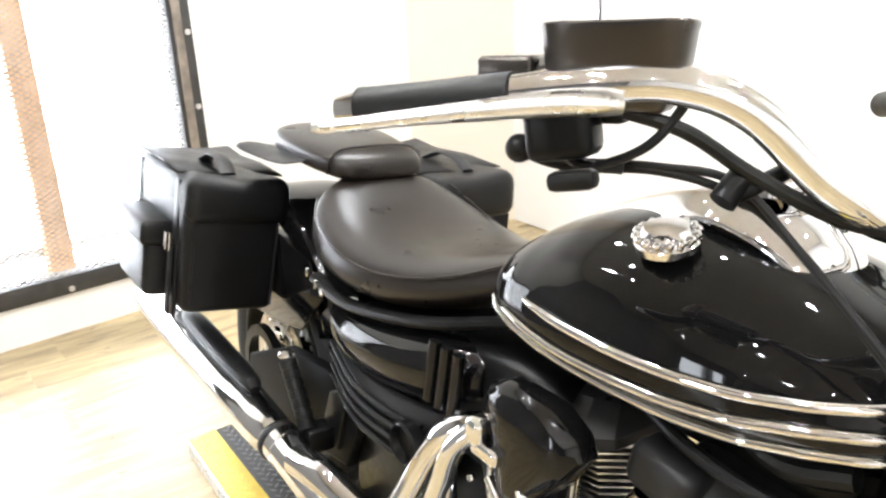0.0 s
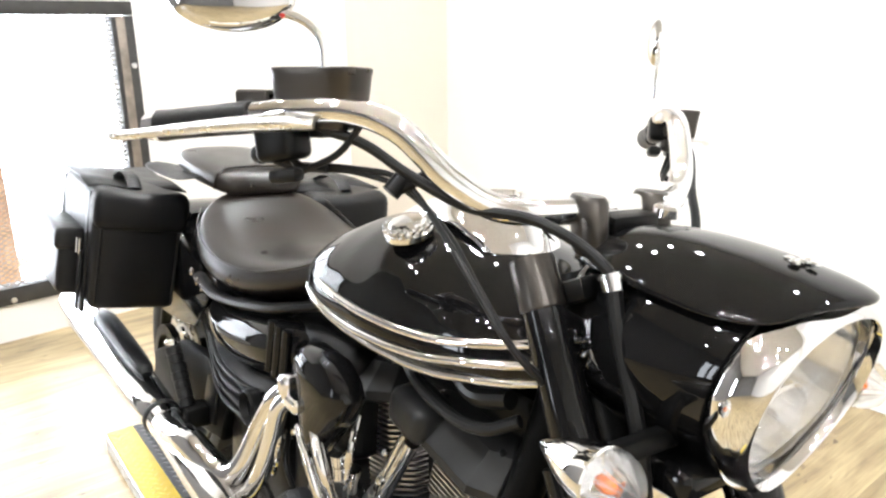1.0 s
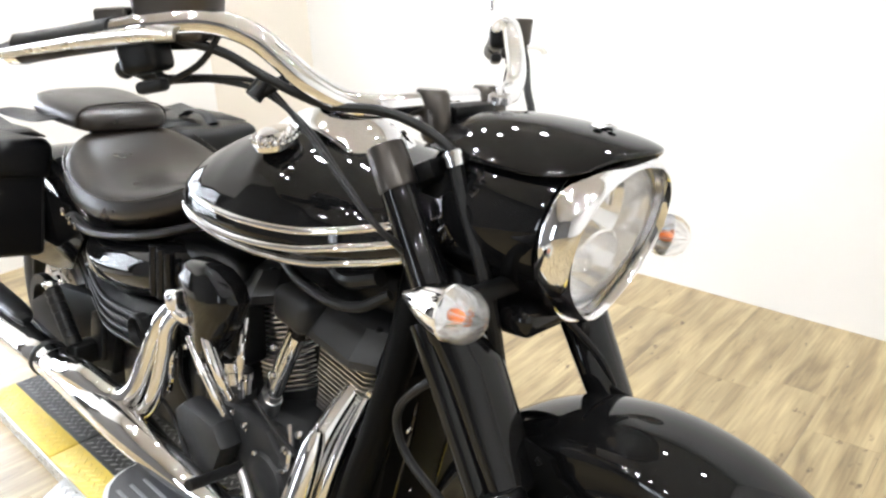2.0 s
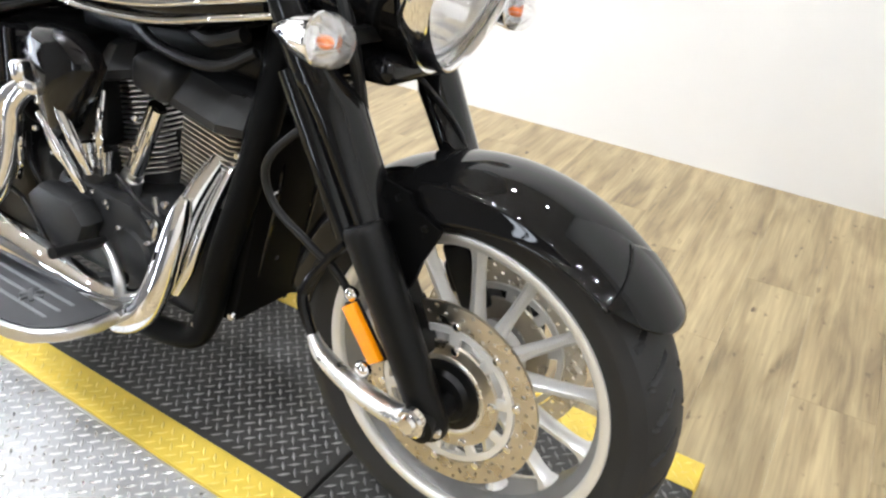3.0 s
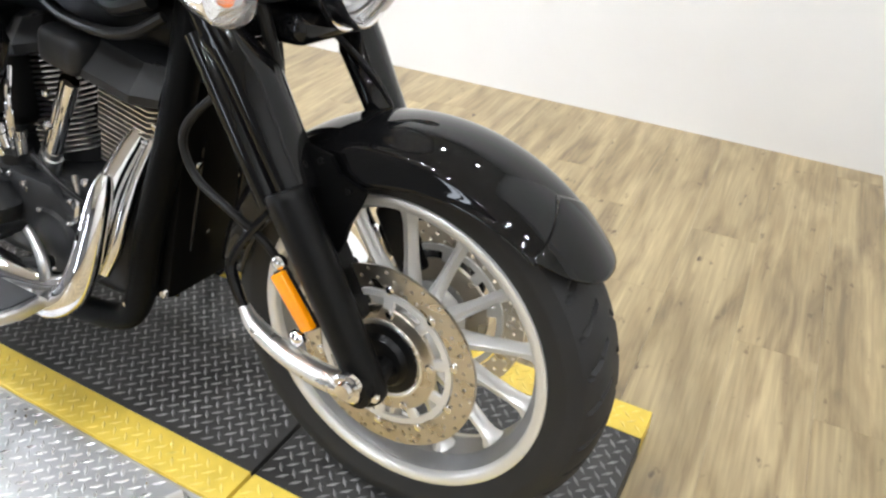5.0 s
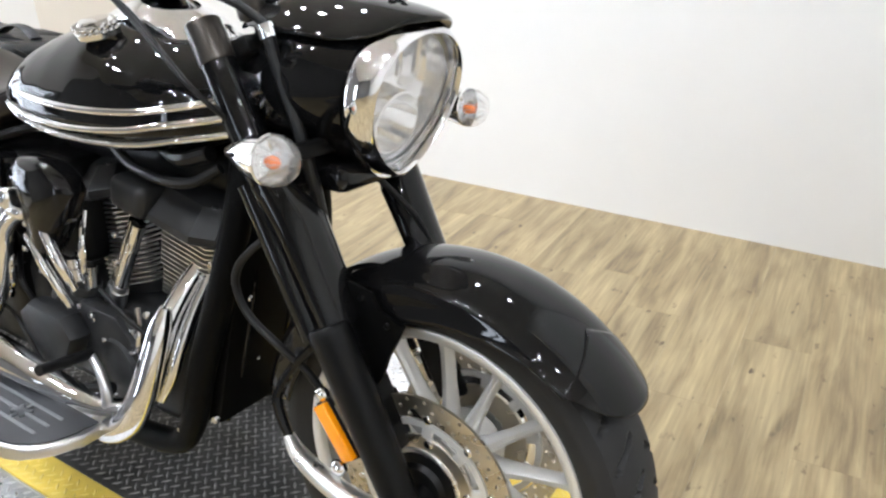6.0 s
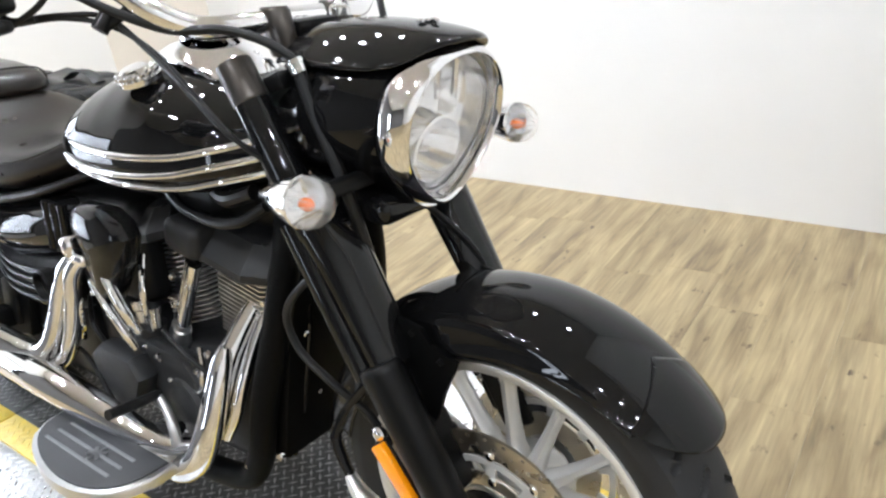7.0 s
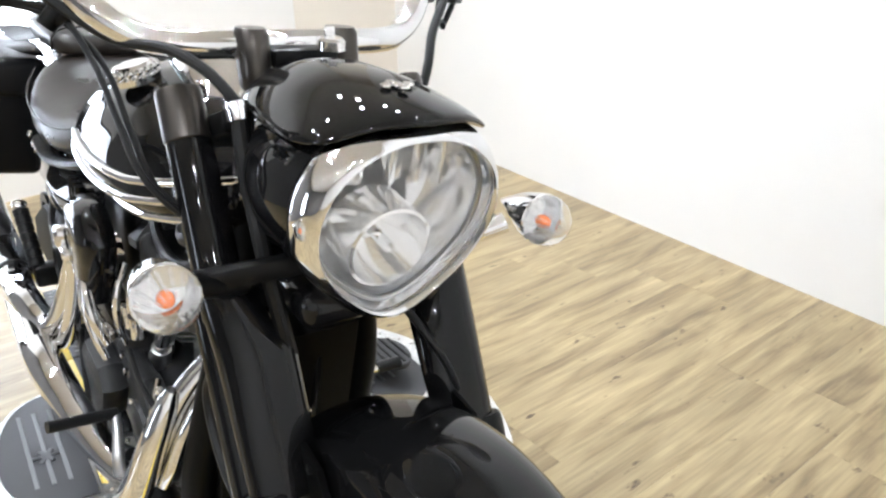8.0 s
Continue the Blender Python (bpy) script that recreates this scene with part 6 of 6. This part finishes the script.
pipe("rear_header", [(-0.77, -0.09, 0.605, 0.02), (-0.82, -0.14, 0.608, 0.021), (-0.872, -0.174, 0.585, 0.0215), (-0.908, -0.187, 0.535, 0.022), (-0.932, -0.2, 0.475, 0.0225), (-0.955, -0.22, 0.412, 0.024), (-0.99, -0.238, 0.385, 0.026), (-1.05, -0.252, 0.392, 0.028), (-1.12, -0.262, 0.4, 0.03), (-1.2, -0.268, 0.39, 0.03)], 0.028, label="chrome rear exhaust header in a deep loop")
pipe("rear_header_guard", [(-0.755, -0.11, 0.612, 0.015), (-0.81, -0.16, 0.612, 0.0165), (-0.85, -0.188, 0.575, 0.0165), (-0.868, -0.196, 0.51, 0.017), (-0.884, -0.207, 0.445, 0.017), (-0.908, -0.22, 0.395, 0.016), (-0.95, -0.232, 0.37, 0.014)], 0.02)
muf = pipe("muffler", [(-1.27, -0.262, 0.372, 0.036), (-1.31, -0.262, 0.374, 0.039), (-1.37, -0.266, 0.378, 0.043), (-1.6, -0.272, 0.389, 0.049), (-1.9, -0.28, 0.404, 0.053), (-2.08, -0.282, 0.413, 0.052), (-2.1, -0.282, 0.414, 0.047)], 0.05, label="long polished chrome muffler", seg=36)
bm = B()
tube(bm, [(-1.296, -0.262, 0.373, 0.039), (-1.30, -0.262, 0.3733, 0.0415), (-1.31, -0.262, 0.374, 0.0415), (-1.314, -0.262, 0.3742, 0.039)], seg=36, smooth=False)
part("muffler_clamp", bm, HOSE, muf, "dark clamp band")
bm = B()
tube(bm, [(-1.42, -0.262, 0.43, 0.012), (-1.46, -0.262, 0.438, 0.022), (-1.6, -0.265, 0.444, 0.026), (-1.78, -0.268, 0.452, 0.026), (-1.84, -0.268, 0.454, 0.016)], seg=14, flat=0.6)
part("heat_guard", bm, SATIN, muf, "black heat guard")

# -------- floorboards, pedal and stand
def board(s):
    ol = []
    inner, x0, x1, dep = (0.236, -0.545, -0.90, 0.142) if s < 0 else (0.25, -0.505, -0.86, 0.155)
    for k in range(25):
        a = pi * k / 24
        x = (x0 + x1) / 2 + (x0 - x1) / 2 * math.cos(a)
        ol.append((x, s * (inner + dep * math.sin(a) ** 0.62 * (1.0 + 0.12 * math.cos(a)))))
    bm = B()
    prism(bm, ol, 0.276, 0.297, axis=2, bevel=0.006)
    b = part("floorboard", bm, CAST, bike, "half-moon floorboard with polished rim")
    cx, cy = (x0 + x1) / 2, s * (inner + 0.055)
    bm = B()
    prism(bm, [(cx + (x - cx) * 0.93, cy + (y - cy) * 0.88) for x, y in ol], 0.297, 0.3005, axis=2, bevel=0.001)
    padm = part("rubber_pad", bm, PADMAT, b, "blue-grey rubber pad")
    bm = B()
    for k in range(3):
        y = s * (0.275 + 0.024 * k)
        box(bm, (-0.83, y - 0.0035, 0.3005), (-0.61, y + 0.0035, 0.3025), 0.001, seg=1)
    pieces("pad_rib", bm, RIBMAT, padm)
    bm = B()
    for q in range(6):
        a = radians(60 * q)
        box(bm, (-0.004, -0.02, 0), (0.004, 0.02, 0.003), 0.001, pose(-0.69, s * 0.299, 0.3005, 0, 0, math.degrees(a)), seg=1)
    part("pad_emblem", bm, RIBMAT, padm)
    bm = B()
    tube(bm, [(-0.72, s * 0.15, 0.262), (-0.72, s * 0.2, 0.262), (-0.72, s * 0.26, 0.272)], 0.014, seg=10)
    tube(bm, [(-0.60, s * 0.15, 0.255), (-0.60, s * 0.2, 0.258), (-0.60, s * 0.25, 0.272)], 0.012, seg=10)
    pieces("board_mount", bm, CAST, b)
    return b


board(-1)
board(1)
bm = B()
tube(bm, [(-0.61, -0.2, 0.275, 0.008), (-0.585, -0.208, 0.30, 0.0095), (-0.58, -0.208, 0.335, 0.0095), (-0.605, -0.2, 0.365, 0.008), (-0.632, -0.195, 0.382, 0.007)], seg=12)
pd = part("brake_pedal", bm, CAST, bike, "cast brake pedal")
bm = B()
rod(bm, (-0.634, -0.194, 0.383), (-0.612, -0.296, 0.405), 0.0095, seg=14)
part("pedal_rubber", bm, HOSE, pd)
bm = B()
rod(bm, (-0.55, 0.17, 0.38), (-0.54, 0.24, 0.385), 0.008, seg=14)
tube(bm, [(-0.66, 0.16, 0.32, 0.007), (-0.60, 0.17, 0.35, 0.007), (-0.55, 0.17, 0.38, 0.008)], seg=10)
shift = part("shift_lever", bm, CHROME, bike)
# ribbed oval pad of the shift lever, on a short bright post over the board
bm = B()
prism(bm, [(-0.642 + 0.06 * math.cos(2 * pi * k / 24), 0.326 + 0.042 * math.sin(2 * pi * k / 24)) for k in range(24)], 0.332, 0.346, axis=2, bevel=0.004)
pad = part("shift_pad", bm, PADMAT, shift, "black ribbed rubber pad")
bm = B()
for k in range(4):
    y = 0.302 + 0.016 * k
    w = 0.054 * math.sqrt(1 - ((y - 0.326) / 0.042) ** 2)
    box(bm, (-0.642 - w, y - 0.003, 0.346), (-0.642 + w, y + 0.003, 0.3485), 0.001, seg=1)
pieces("pad_rib", bm, HOSE, pad)
bm = B()
tube(bm, [(-0.60, 0.17, 0.35, 0.007), (-0.61, 0.25, 0.328, 0.009), (-0.635, 0.318, 0.334, 0.009)], seg=10)
part("pad_post", bm, CHROME, shift)
bm = B()
rod(bm, (-0.54, 0.24, 0.385), (-0.535, 0.285, 0.388), 0.0115, seg=14)
part("shift_rubber", bm, HOSE, bike)
bm = B()
tube(bm, [(-0.72, 0.15, 0.21, 0.014), (-0.74, 0.24, 0.10, 0.013), (-0.75, 0.30, 0.036, 0.012)], seg=12)
box(bm, (-0.79, 0.285, 0.027), (-0.71, 0.335, 0.036), 0.004)
part("side_stand", bm, SATIN, bike)

# small bright fittings round the engine
rnd2 = random.Random(9)
for x, y, z in ((-0.585, -0.142, 0.60), (-0.60, -0.14, 0.545), (-0.655, -0.165, 0.44), (-0.62, -0.168, 0.405),
                (-0.69, -0.15, 0.545), (-0.80, -0.175, 0.585), (-0.83, -0.17, 0.53), (-0.775, -0.175, 0.50), (-0.66, -0.175, 0.305), (-0.55, -0.15, 0.425), (-0.525, -0.145, 0.47),
                (-0.90, -0.18, 0.455), (-0.945, -0.19, 0.43), (-0.40, -0.125, 0.30), (-0.47, -0.145, 0.265), (-0.87, -0.165, 0.61)):
    bm = B()
    bolt(bm, (x, y, z), (0.1 * rnd2.uniform(-1, 1), -1, 0.25), rnd2.uniform(0.005, 0.0075), 0.008)
    part("engine_bolt", bm, CHROME, eng)
for pts in ([(-0.80, -0.16, 0.60), (-0.775, -0.185, 0.555), (-0.755, -0.185, 0.51), (-0.745, -0.165, 0.47)], [(-0.66, -0.15, 0.63), (-0.645, -0.17, 0.585), (-0.65, -0.172, 0.53), (-0.672, -0.16, 0.485)],
            [(-0.87, -0.17, 0.56), (-0.855, -0.19, 0.51), (-0.865, -0.19, 0.46), (-0.90, -0.18, 0.42)], [(-0.56, -0.14, 0.47), (-0.54, -0.155, 0.44), (-0.545, -0.16, 0.405), (-0.575, -0.16, 0.385)]):
    cable("engine_pipe", pts, 0.0055, CHROME, "thin chrome pipe beside the engine")
for pts in ([(-0.92, -0.19, 0.40), (-0.84, -0.205, 0.395), (-0.76, -0.215, 0.33), (-0.70, -0.215, 0.29)], [(-0.62, -0.165, 0.50), (-0.57, -0.165, 0.47), (-0.53, -0.155, 0.44), (-0.50, -0.14, 0.40)]):
    cable("wiring_loom", pts, 0.0045)

lay_planks()
